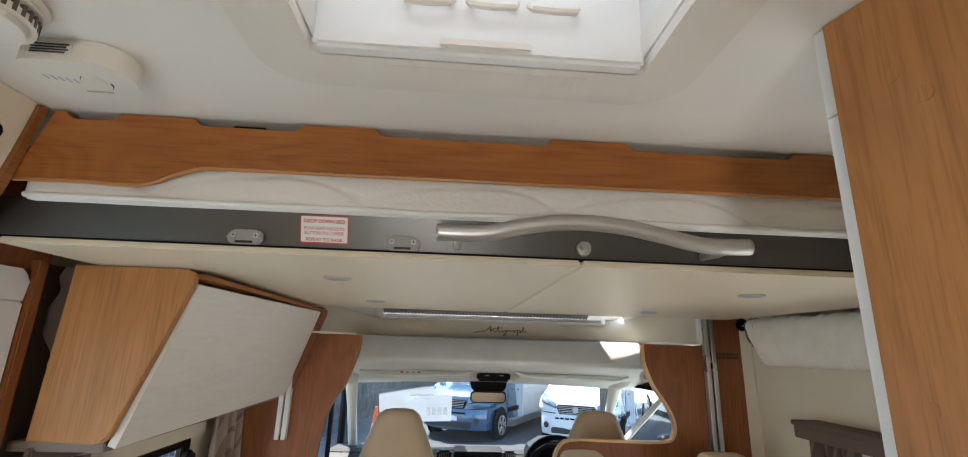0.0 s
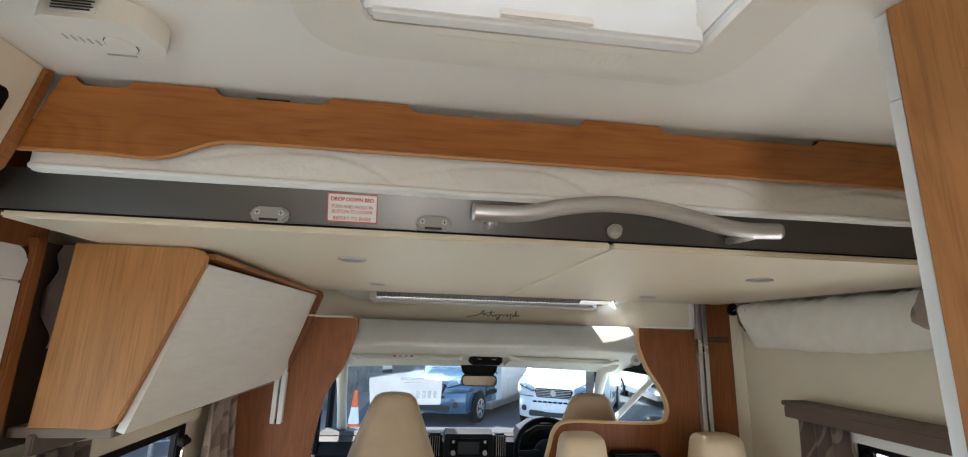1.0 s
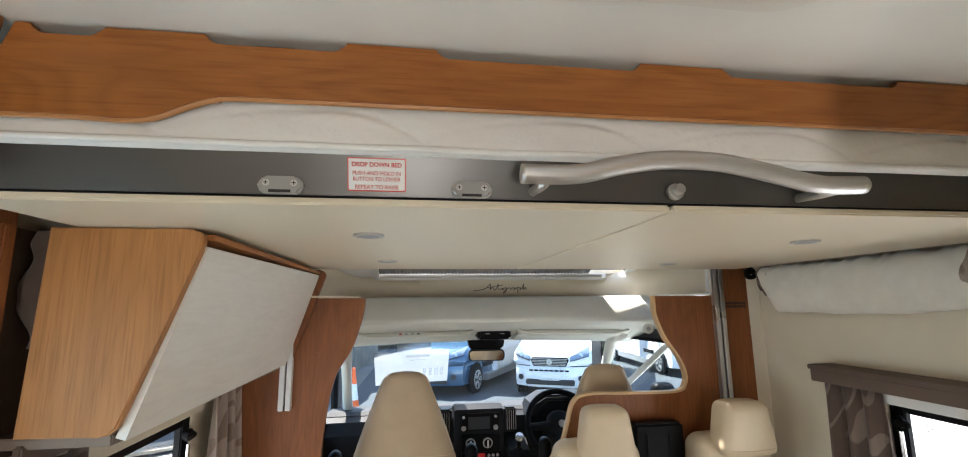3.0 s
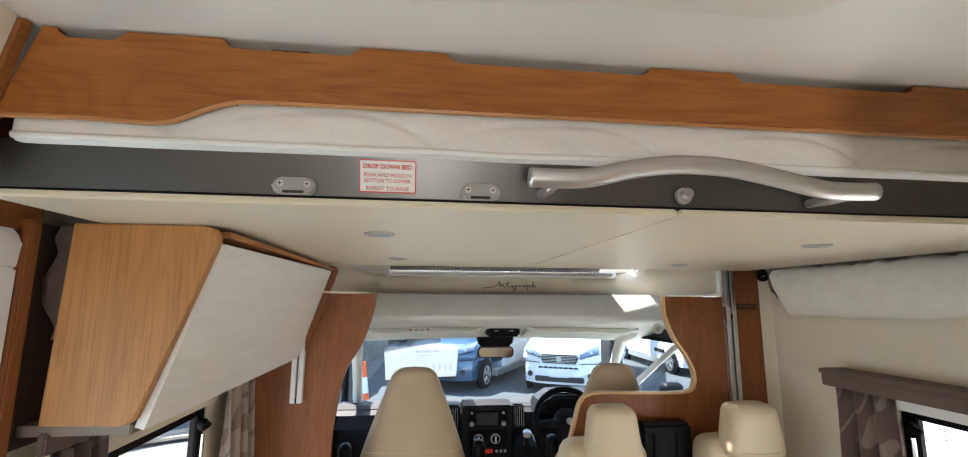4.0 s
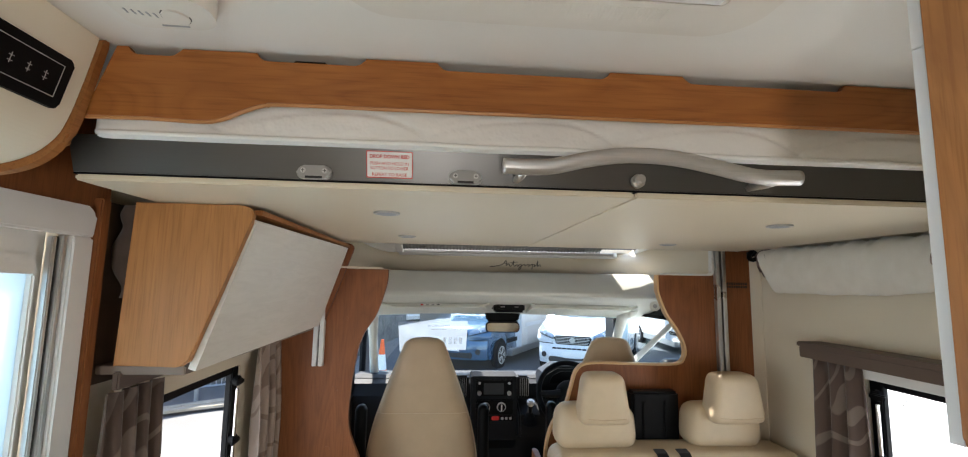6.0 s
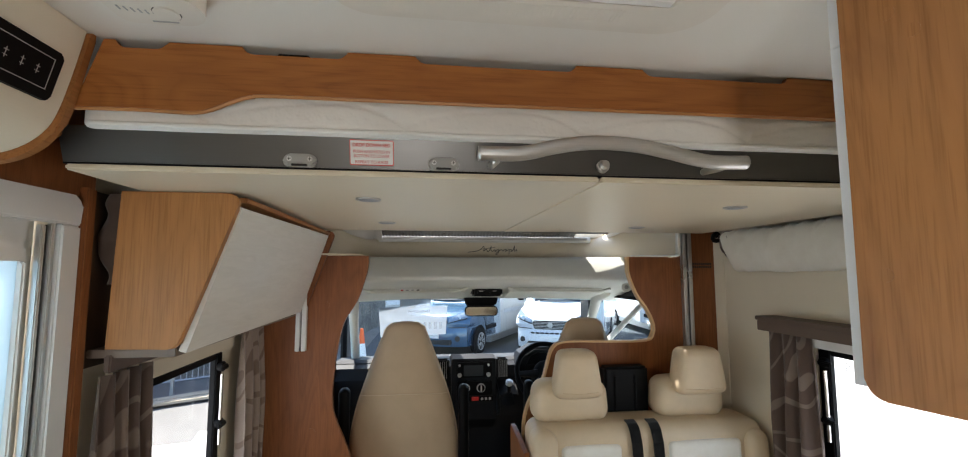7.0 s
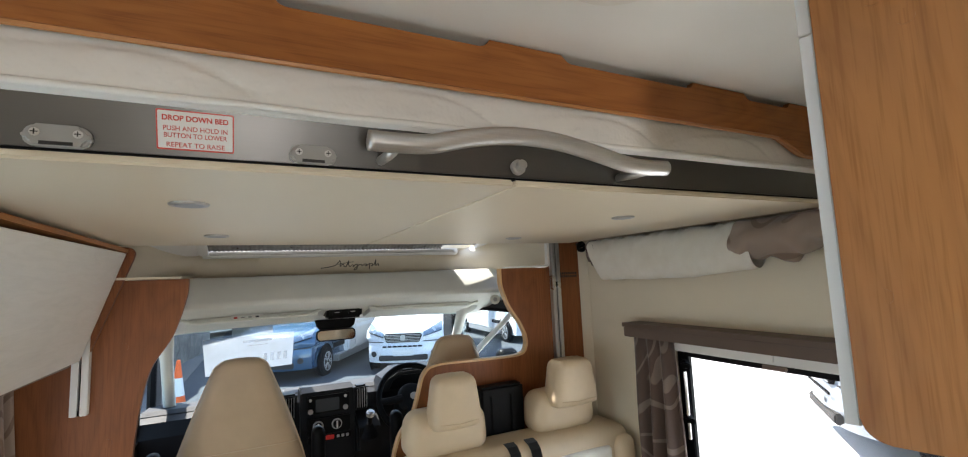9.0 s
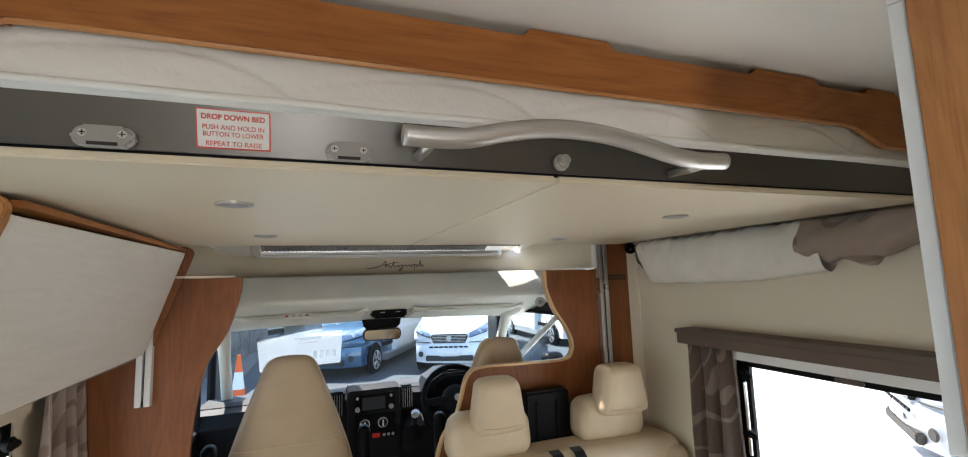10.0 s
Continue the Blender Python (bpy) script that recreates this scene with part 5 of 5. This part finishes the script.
    rows.append([(1.222 + 0.040 * math.cos(k * math.pi / 12), 1.822 - 0.055 * u + 0.008 * math.sin(k * 0.9), 1.739 - r1 * 1.15 * (1 - math.sin(k * math.pi / 12) * (1 + 0.12 * math.sin(k * 2.0)))) for k in range(25)])
part("tie_band", sheet(rows), M_curt, rb, "gathered taupe patterned end", True)
rows = []
for i in range(49):
    u = i / 48
    y = 1.075 - 0.30 * u
    low = 0.052 + 0.088 * math.sin(math.pi * min(1, 0.18 + u * 0.82)) ** 0.8 * (1 - 0.45 * u)
    row = []
    for k in range(33):
        a = 2 * math.pi * k / 32
        ca, sa = math.cos(a), math.sin(a)
        w = 1 + 0.13 * noise.noise((u * 4, ca * 1.5, 4 + sa * 1.5)) + 0.07 * math.sin(a * 4 + u * 7 + 2 * noise.noise((u * 5, 0, 2)))
        row.append((1.212 + 0.055 * w * ca, y + 0.03 * (1 - sa) * (0.5 - u), 1.739 - low * (1 - min(1, sa * w)) * 0.5 - 0.012 * (1 - sa) * noise.noise((u * 9, a, 0))))
    rows.append(row)
gc = thing("gathered_curtain", (1.2, 1.0, 1.62), "taupe patterned curtain end gathered under the bed", "curtain")
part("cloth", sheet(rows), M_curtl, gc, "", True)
bk = thing("swivel_bracket", (1.245, 1.93, 1.71), "small black swivel bracket under the bed corner", "bracket")
part("ring", tube([(1.238 + 0.018 * math.cos(a * 0.5236), 1.915 + 0.006 * math.sin(a), 1.724 + 0.018 * math.sin(a * 0.5236)) for a in range(13)], 0.010, 8, False), M_black, bk)
part("arm", tube([(1.238, 1.92, 1.726), (1.25, 1.95, 1.735), (1.262, 1.978, 1.737)], 0.009, 8), M_black, bk)

# ---- rear roof hatch ----
rh = thing("window_roof_hatch", (0.02, 0.29, 1.94), "white square roof hatch with frosted dome and insect blind frame", "roof hatch", kind="structure")


def ring_frame(outer, inner, ro, ri, z0, z1):
    """A flat frame between two rounded rectangles."""
    po, pi_ = rounded(*outer, ro, 8), rounded(*inner, ri, 8)
    b = bmesh.new()
    q = [[b.verts.new((p[0], p[1], z)) for p in pts] for z in (z0, z1) for pts in (po, pi_)]
    n = len(po)
    for i in range(n):
        k = (i + 1) % n
        b.faces.new((q[0][i], q[0][k], q[1][k], q[1][i]))
        b.faces.new((q[2][i], q[2][k], q[3][k], q[3][i]))
        b.faces.new((q[0][i], q[0][k], q[2][k], q[2][i]))
        b.faces.new((q[1][i], q[1][k], q[3][k], q[3][i]))
    return b


part("flange", ring_frame((-0.258, 0.0, 0.302, 0.582), (-0.205, 0.05, 0.250, 0.532), 0.07, 0.05, 1.943, 1.9545), M_offwhite, rh)
part("inner_frame", ring_frame((-0.222, 0.035, 0.267, 0.548), (-0.178, 0.09, 0.223, 0.4935), 0.055, 0.012, 1.932, 1.9425), M_offwhite, rh)
# thin dark rings painted as the contact shadow round flange and inner frame
part("flange_shadow_line", ring_frame((-0.2605, -0.0025, 0.3045, 0.5845), (-0.257, 0.001, 0.301, 0.581), 0.072, 0.07, 1.9515, 1.9545), M_shelf, rh)
part("frame_shadow_line", ring_frame((-0.2245, 0.0325, 0.2695, 0.5505), (-0.221, 0.036, 0.266, 0.547), 0.057, 0.055, 1.9412, 1.9428), M_shelf, rh)
for a, b in (((-0.182, 0.494), (0.227, 0.500)), ((-0.182, 0.084), (0.227, 0.090)), ((-0.188, 0.084), (-0.1825, 0.5)), ((0.2275, 0.084), (0.233, 0.5))):
    part("shaft_wall", box((*a, 1.9485), (*b, 2.085)), M_white, rh)
bar = part("blind_frame", box((-0.172, 0.470, 1.930), (0.219, 0.4925, 1.958), 0.005), M_white, rh)
part("finger_pull", box((-0.028, 0.466, 1.936), (0.082, 0.4705, 1.948), 0.004), M_offwhite, bar)
dome = []
for j in range(13):
    v = -1 + j / 6
    dome.append([(0.0225 + (-1 + i / 6) * 0.235, 0.292 + v * 0.235, 2.085 + 0.06 * (1 - (-1 + i / 6) ** 4) * (1 - v ** 4)) for i in range(13)])
dm3 = part("dome", sheet(dome, 0.004), M_frost, rh, "frosted acrylic dome", True)
for hx in (-0.045, 0.035, 0.112):
    part("catch_handle", tube([(hx - 0.03, 0.488, 2.018), (hx - 0.026, 0.478, 2.006), (hx, 0.475, 2.002), (hx + 0.026, 0.478, 2.006), (hx + 0.03, 0.488, 2.018)], 0.005, 8), M_offwhite, rh)
for i in range(46):
    part("grille_rib", box((-0.096 + i * 0.0056, 0.506, 1.9312), (-0.0932 + i * 0.0056, 0.536, 1.9324)), M_offwhite, rh)

# ---- alarms on the ceiling ----
al = thing("smoke_alarm", (-0.520, 0.452, 1.955), "round white smoke alarm with slotted rim on the ceiling", "smoke alarm")
part("base", disc((-0.520, 0.452, 1.9545), (0, 0, -1), 0.060, 0.014, 36, 0.003), M_offwhite, al)
part("cap", disc((-0.520, 0.452, 1.9405), (0, 0, -1), 0.054, 0.024, 36, 0.008), M_offwhite, al)
for i in range(36):
    a = 2 * math.pi * i / 36
    b = box((0.050, -0.0020, -0.005), (0.0548, 0.0020, 0.008))
    bmesh.ops.rotate(b, verts=b.verts, cent=(0, 0, 0), matrix=Matrix.Rotation(a, 3, "Z"))
    bmesh.ops.translate(b, verts=b.verts, vec=(-0.520, 0.452, 1.930))
    part("rim_slot", b, M_taupe, al)
part("test_button", disc((-0.508, 0.448, 1.9168), (0, 0, -1), 0.018, 0.003, 24, 0.001), M_white, al)
co = thing("gas_alarm", (-0.52, 0.60, 1.955), "white rounded carbon monoxide alarm on the ceiling", "gas alarm")
part("body", prism(rounded(-0.552, 0.532, -0.430, 0.612, (0.02, 0.038, 0.038, 0.02), 12), "z", 1.924, 1.9545, 0.005, 4), M_offwhite, co)
part("test_button", disc((-0.480, 0.580, 1.9242), (0, 0, -1), 0.017, 0.0025, 24, 0.001), M_offwhite, co)
part("button_ring", tube([(-0.480 + 0.017 * math.cos(a * 0.45), 0.580 + 0.017 * math.sin(a * 0.45), 1.9238) for a in range(10)], 0.0012, 6), M_dark, co)
part("maker_plate", box((-0.530, 0.5306, 1.931), (-0.480, 0.5325, 1.948)), M_label, co)
for i in range(4):
    part("print_bar", box((-0.527, 0.5298, 1.9335 + i * 0.0036), (-0.486 + 0.003 * (i % 2), 0.5308, 1.9352 + i * 0.0036)), M_ink, co)
for i in range(5):
    part("print_bar", box((-0.538 + i * 0.008, 0.566 + 0.002 * i, 1.9232), (-0.536 + i * 0.008, 0.576 + 0.002 * i, 1.9242)), M_greyink, co)
part("print_bar", box((-0.51, 0.602, 1.9232), (-0.475, 0.605, 1.9242)), M_greyink, co)

# ---- outside ----
GZ = -0.68


def ground_mat(name, a, b, scale, fine):
    m, nt, bs = mat(name)
    v = coords(nt)
    big = noise_of(nt, v, scale, 5, 0.6)
    sm_ = noise_of(nt, v, fine, 3, 0.7)
    mx = nt.nodes.new("ShaderNodeMix")
    mx.data_type = "RGBA"
    mx.inputs[0].default_value = 0.35
    nt.links.new(ramp(nt, big, [(0.35, a), (0.65, b)]), mx.inputs[6])
    nt.links.new(ramp(nt, sm_, [(0.35, a), (0.65, b)]), mx.inputs[7])
    nt.links.new(mx.outputs[2], bs.inputs["Base Color"])
    bs.inputs["Roughness"].default_value = 0.85
    bump(nt, bs, sm_, 0.5, 0.01)
    return m


solid("ground", box((-400, -400, GZ - 0.5), (400, 400, GZ)), ground_mat("pale_gravel_yard", (0.105, 0.102, 0.097), (0.165, 0.16, 0.152), 0.5, 30.0), "pale sunlit gravel and concrete yard", "ground", "structure")
solid("road", prism([(-1.9, 5.0), (2.5, 5.0), (7.5, 11.0), (40, 16), (40, 60), (-1.2, 60)], "z", GZ, GZ + 0.004), ground_mat("dark_asphalt", (0.024, 0.032, 0.040), (0.048, 0.058, 0.070), 0.9, 40.0), "dark asphalt of the sales yard", "road", "structure")
solid("yard_apron", prism([(1.6, -30), (60, -30), (60, 15.5), (8.0, 10.8), (3.0, 5.0), (1.6, 4.9)], "z", GZ, GZ + 0.004), ground_mat("pale_concrete", (0.46, 0.45, 0.43), (0.55, 0.54, 0.52), 0.7, 30.0), "bright pale concrete apron beside the motorhome", "pavement", "structure")
M_paint = plain("road_paint", (0.78, 0.78, 0.76), 0.6, vary=0.05, fine=60, fstr=0.2)
solid("road_arrow", prism([(-4.1, 5.9), (-2.95, 6.15), (-3.0, 5.75), (-2.25, 6.75), (-3.25, 7.15), (-3.15, 6.7), (-4.2, 6.45)], "z", GZ, GZ + 0.004), M_paint, "white arrow painted on the yard", "marking", "structure")

M_stone = ground_mat("dark_stone", (0.045, 0.046, 0.048), (0.17, 0.165, 0.155), 2.2, 9.0)
yw = thing("yard_wall", (-6, 12, GZ), "dark rough stone wall behind the yard", "wall", kind="structure")
rows = []
for i in range(61):
    u = i / 60
    p = Vector((-12.0, 6.0)).lerp(Vector((-3.0, 12.4)), u / 0.6) if u < 0.6 else Vector((-3.0, 12.4)).lerp(Vector((-1.8, 21.0)), (u - 0.6) / 0.4)
    h = 4.4 + 0.5 * noise.noise((i * 0.7, 0, 0))
    rows.append([(p.x + 0.08 * noise.noise((i * 0.9, k, 0)), p.y + 0.08 * noise.noise((i * 0.9, k, 5)), GZ + h * k / 8) for k in range(9)] + [(p.x - 0.35, p.y + 0.3, GZ + h), (p.x - 0.35, p.y + 0.3, GZ)])
part("stonework", sheet(rows), M_stone, yw)
fe = thing("yard_fence", (-5.0, 11, GZ), "grey metal mesh fence on posts in front of the wall", "fence")
M_galv = brushed("galvanised_steel", (0.42, 0.43, 0.44), 0.45, "z")
f0, f1 = Vector((-8.2, 6.75)), Vector((-2.9, 10.5))
for i in range(7):
    p = f0.lerp(f1, i / 6)
    part("post", box((p.x - 0.03, p.y - 0.03, GZ), (p.x + 0.03, p.y + 0.03, GZ + 1.15), 0.004), M_galv, fe)
for z in (0.25, 1.05):
    part("rail", tube([(f0.x, f0.y, GZ + z), (f1.x, f1.y, GZ + z)], 0.018, 6), M_galv, fe)
bars_ = join(*[tube([(q.x, q.y, GZ + 0.25), (q.x, q.y, GZ + 1.05)], 0.008, 5) for q in (f0.lerp(f1, i / 70) for i in range(71))])
part("mesh_bars", bars_, M_galv, fe)

tb = thing("timber_stack", (-4.3, 8.75, GZ), "few pale weathered planks lying by the fence", "planks")
M_plank = ground_mat("pale_timber", (0.34, 0.28, 0.20), (0.46, 0.39, 0.29), 6.0, 40.0)
for i, (px_, py_, ln, a_) in enumerate(((-4.5, 8.65, 2.2, 34), (-4.2, 8.6, 1.7, 30), (-4.55, 8.95, 1.9, 40), (-4.0, 9.0, 1.4, 33))):
    b = box((-ln / 2, -0.09, 0.0), (ln / 2, 0.09, 0.045), 0.006)
    bmesh.ops.rotate(b, verts=b.verts, cent=(0, 0, 0), matrix=Matrix.Rotation(radians(a_), 3, "Z"))
    bmesh.ops.translate(b, verts=b.verts, vec=(px_, py_, GZ + 0.046 * (i % 2)))
    part("plank", b, M_plank, tb)
M_orange = plain("cone_orange", (0.85, 0.13, 0.02), 0.45, vary=0.05)
M_carwhite = plain("white_car_paint", (0.80, 0.81, 0.82), 0.22, vary=0.01, coat=1.0, fstr=0)
M_carblue = plain("steel_blue_paint", (0.045, 0.105, 0.185), 0.20, metal=0.25, vary=0.02, coat=1.0, fstr=0)
M_silverbody = plain("silver_body", (0.62, 0.67, 0.73), 0.3, metal=0.2, vary=0.02, coat=0.6, fstr=0)
M_glassdark = plain("dark_glass", (0.03, 0.045, 0.06), 0.06, vary=0.05, fstr=0, rvar=0.02)
M_lamp = plain("headlamp_glass", (0.22, 0.27, 0.33), 0.08, metal=0.5, vary=0.25, vscale=14, fstr=0, rvar=0.03)
CX, CY = -1.46, 10.5
cone = thing("traffic_cone", (CX, CY, GZ), "orange traffic cone with white band", "traffic cone")
part("base", box((CX - 0.20, CY - 0.20, GZ), (CX + 0.20, CY + 0.20, GZ + 0.06), 0.015), M_orange, cone)
for z0, z1, m_ in ((0.06, 0.36, M_orange), (0.36, 0.68, M_white), (0.68, 1.0, M_orange)):
    part("band", tube([(CX, CY, GZ + z0), (CX, CY, GZ + z1)], [0.15 - 0.12 * (z - 0.06) / 0.94 for z in (z0, z1)], 24), m_, cone)


def wheel(parent, x, y, sgn):
    tyre = tube([(x - sgn * 0.10, y, 0.34), (x - sgn * 0.09, y, 0.34), (x + sgn * 0.09, y, 0.34), (x + sgn * 0.10, y, 0.34)], [0.31, 0.34, 0.34, 0.31], 32)
    w = part("wheel", tyre, M_rubber, parent, "black tyre on alloy wheel")
    rim = part("rim", disc((x + sgn * 0.098, y, 0.34), (sgn, 0, 0), 0.225, 0.006, 28), M_dark, w)
    for k in range(5):
        a = 2 * math.pi * k / 5
        for da_ in (-0.13, 0.13):
            part("spoke", tube([(x + sgn * 0.112, y + 0.05 * math.cos(a + da_), 0.34 + 0.05 * math.sin(a + da_)), (x + sgn * 0.106, y + 0.215 * math.cos(a + da_ * 1.4), 0.34 + 0.215 * math.sin(a + da_ * 1.4))], 0.016, 6), M_silver, w)
    part("rim_lip", tube([(x + sgn * 0.104, y + 0.225 * math.cos(a * math.pi / 14), 0.34 + 0.225 * math.sin(a * math.pi / 14)) for a in range(29)], 0.014, 6, False), M_silver, w)


def motorhome(body_paint, house_paint, label, cat, grp=""):
    """A van-based motorhome; its nose is at y = 0 and points to -y; tyres stand on z = 0."""
    t = thing("motorhome", (0, 0, 0), label, cat, grp)

    def half(y, z):
        k = 0.93 if y < 0.02 else 1.0
        k *= 1.0 if z < 1.1 else 1.0 - 0.20 * (z - 1.1)
        return k
    side = smooth_line([(0.02, 0.28), (-0.03, 0.45), (-0.03, 0.62), (0.02, 0.80), (0.06, 0.98), (0.18, 1.10), (0.55, 1.24), (0.90, 1.33)], 4)
    prof_v = [(p.x, p.y) for p in side] + [(1.05, 1.42), (1.75, 2.02), (1.95, 2.12), (2.5, 2.16), (2.5, 0.28)]

    def front(x, z):
        """Where the nose stands at that half width and height."""
        y = prof_v[0][0]
        for (ya, za), (yb, zb) in zip(prof_v, prof_v[1:]):
            if za <= z <= zb:
                y = ya + (yb - ya) * (z - za) / max(1e-6, zb - za)
                break
        return y + 0.30 * max(0, 1 - y / 1.2) * (x / 0.99) ** 3
    n = 14
    rows = []
    for i in range(n + 1):
        u = -1 + 2 * i / n
        row = []
        for (y, z) in prof_v:
            nose = 0.30 * max(0, 1 - y / 1.2) * abs(u) ** 3.0
            row.append((u * 0.99 * half(y, z), y + nose, z - 0.05 * abs(u) ** 4 * (1 if z > 0.9 else 0)))
        row.append(row[0])
        rows.append(row)
    b = sheet(rows)
    for end in (rows[0], rows[-1]):
        vs = [b.verts.new(p) for p in end[:-1]]
        b.faces.new(vs)
    part("cab", b, body_paint, t, "", True)
    m2 = 9
    wr_ = []
    for i in range(m2 + 1):
        u = -1 + 2 * i / m2
        wr_.append([(u * 0.86 * (1 - 0.10 * k), 1.02 + 0.70 * k - 0.02 + 0.16 * abs(u) ** 2.5 * (1 - 0.4 * k), 1.42 + 0.56 * k + 0.015 - 0.04 * abs(u) ** 3) for k in (0, 0.25, 0.5, 0.75, 1)])
    part("windscreen", sheet(wr_, 0.006), M_glassdark, t)
    for x0 in (-0.55, 0.12):
        part("wiper", tube([(x0, 1.03, 1.45), (x0 + 0.5, 1.08, 1.50)], 0.010, 6), M_black, t)
    gr = part("grille", prism([(-0.40, 0.775), (0.40, 0.775), (0.47, 0.93), (0.43, 0.985), (-0.43, 0.985), (-0.47, 0.93)], "y", -0.022, 0.06, 0.01), M_black, t)
    for i in range(5):
        part("grille_bar", box((-0.40 - 0.012 * i, -0.034, 0.800 + i * 0.037), (0.40 + 0.012 * i, -0.020, 0.812 + i * 0.037), 0.003), M_silver, gr)
    part("badge", disc((0, -0.024, 0.885), (0, -1, 0), 0.068, 0.022, 24, 0.006), M_silver, gr)
    part("bumper_vent", join(*[box((-0.5 + i * 0.125, -0.055, 0.66), (-0.40 + i * 0.125, -0.030, 0.70), 0.006) for i in range(8)]), M_black, t)
    part("lower_grille", box((-0.60, -0.045, 0.34), (0.60, 0.05, 0.47), 0.02), M_dark, t)
    part("number_plate", box((-0.26, -0.062, 0.50), (0.26, -0.05, 0.61), 0.004), M_label, t)
    for sgn in (-1, 1):
        hl = []
        for k in range(9):
            q = k / 8
            x = 0.50 + 0.43 * q
            row = []
            for w in (0, 0.33, 0.67, 1):
                z = 0.90 + 0.12 * q + w * (0.10 + 0.10 * q)
                row.append((sgn * x, front(x, z) - 0.022, z))
            hl.append(row)
        hlp = part("headlight", sheet(hl, 0.02), M_lamp, t, "clear headlight")
        rim_ = [(sgn * (0.50 + 0.43 * k / 8), front(0.50 + 0.43 * k / 8, 0.90 + 0.12 * k / 8) - 0.026, 0.90 + 0.12 * k / 8) for k in range(9)]
        part("lamp_surround", tube(rim_, 0.014, 6), M_black, hlp, "black lamp surround")
        part("door_seam", join(*[box((min(sgn * 0.985, sgn * 0.998), y_, 0.55), (max(sgn * 0.985, sgn * 0.998), y_ + 0.014, 1.40)) for y_ in (1.42, 2.38)]), M_dark, t)
        part("door_handle", box((min(sgn * 0.985, sgn * 1.012), 2.14, 1.12), (max(sgn * 0.985, sgn * 1.012), 2.32, 1.16), 0.006), M_black, t)
        part("rubbing_strip", box((min(sgn * 0.98, sgn * 1.006), 1.45, 0.60), (max(sgn * 0.98, sgn * 1.006), 2.40, 0.72), 0.008), M_black, t)
        part("lamp_bowl", disc((sgn * 0.74, front(0.74, 1.03) - 0.030, 1.03), (0, -1, 0.2), 0.055, 0.012, 20, 0.004), M_silver, hlp)
        part("bumper_crease", tube([(sgn * x_, front(x_, 0.78) - 0.006, 0.78) for x_ in (0.50, 0.65, 0.8, 0.92)], 0.012, 6), M_dark, t)
        part("fog_light", disc((sgn * 0.74, 0.085, 0.50), (sgn * 0.3, -1, 0), 0.07, 0.03, 18, 0.01), M_dark, t)
        part("wing_mirror", cushion(min(sgn * 1.02, sgn * 1.22), max(sgn * 1.02, sgn * 1.22), 1.42, 1.78, 1.28, 1.40, 0.05), M_black, t, "", True)
        part("mirror_arm", tube([(sgn * 0.90, 1.42, 1.45), (sgn * 1.08, 1.36, 1.52)], 0.03, 8), M_black, t)
        part("side_window", prism([(1.35, 1.42), (2.40, 1.42), (2.40, 1.98), (1.85, 1.96)], "x", min(sgn * 0.845, sgn * 0.955), max(sgn * 0.845, sgn * 0.955)), M_glassdark, t)
        part("sill", box((min(sgn * 0.90, sgn * 1.12), 1.50, 0.24), (max(sgn * 0.90, sgn * 1.12), 6.3, 0.42), 0.02), M_silver, t)
        part("wheel_arch", disc((sgn * 0.965, 0.98, 0.36), (sgn, 0, 0), 0.42, 0.030, 28), M_rubber, t)
        part("wheel_arch", disc((sgn * 1.095, 4.85, 0.36), (sgn, 0, 0), 0.42, 0.035, 28), M_rubber, t)
        wheel(t, sgn * 0.93, 0.98, sgn)
        wheel(t, sgn * 1.06, 4.85, sgn)
        part("house_window", box((min(sgn * 1.13, sgn * 1.150), 3.1, 1.45), (max(sgn * 1.13, sgn * 1.150), 4.2, 2.0), 0.008), M_glassdark, t)
        part("side_stripe", box((min(sgn * 1.13, sgn * 1.143), 2.55, 0.98), (max(sgn * 1.13, sgn * 1.143), 6.4, 1.10), 0.004), M_silverbody, t)
        part("hatch_door", box((min(sgn * 1.13, sgn * 1.146), 2.7, 0.46), (max(sgn * 1.13, sgn * 1.146), 3.5, 0.92), 0.008), house_paint, t)
    part("house", prism([(2.2, 0.40), (2.2, 2.05), (1.45, 2.12), (1.30, 2.25), (1.75, 2.55), (2.3, 2.75), (6.4, 2.78), (6.55, 2.65), (6.6, 0.40)], "x", -1.135, 1.135, 0.04), house_paint, t)
    part("roof_window", box((-0.5, 1.50, 2.40), (0.5, 1.95, 2.66), 0.02), M_glassdark, t)
    return t


white_van = motorhome(M_carwhite, M_carwhite, "white motorhome with black grille parked facing the yard", "motorhome", "parked motorhomes")
white_van.matrix_basis = pose(3.08, 11.5, GZ, 0, 0, -27)
blue_van = motorhome(M_carblue, M_carwhite, "steel blue motorhome cab with white body parked at an angle", "motorhome", "parked motorhomes")
blue_van.matrix_basis = pose(0.08, 12.4, GZ, 0, 0, -30)
# white paint greyed and blued: the side's shade is put into the colour
M_carwhite_shade = plain("white_car_paint_shade", (0.31, 0.34, 0.38), 0.3, metal=0.2, vary=0.02, coat=0.6, fstr=0)
shaded_van = motorhome(M_carwhite_shade, M_carwhite_shade, "white motorhome in a shaded tone parked on the pale concrete", "motorhome", "parked motorhomes")
shaded_van.matrix_basis = pose(6.55, 3.85, GZ, 0, 0, 221)
for px, py, rz in ((8.6, 13.6, -4), (-4.4, 24.5, -40)):
    copy_thing(white_van, pose(px, py, GZ, 0, 0, rz))
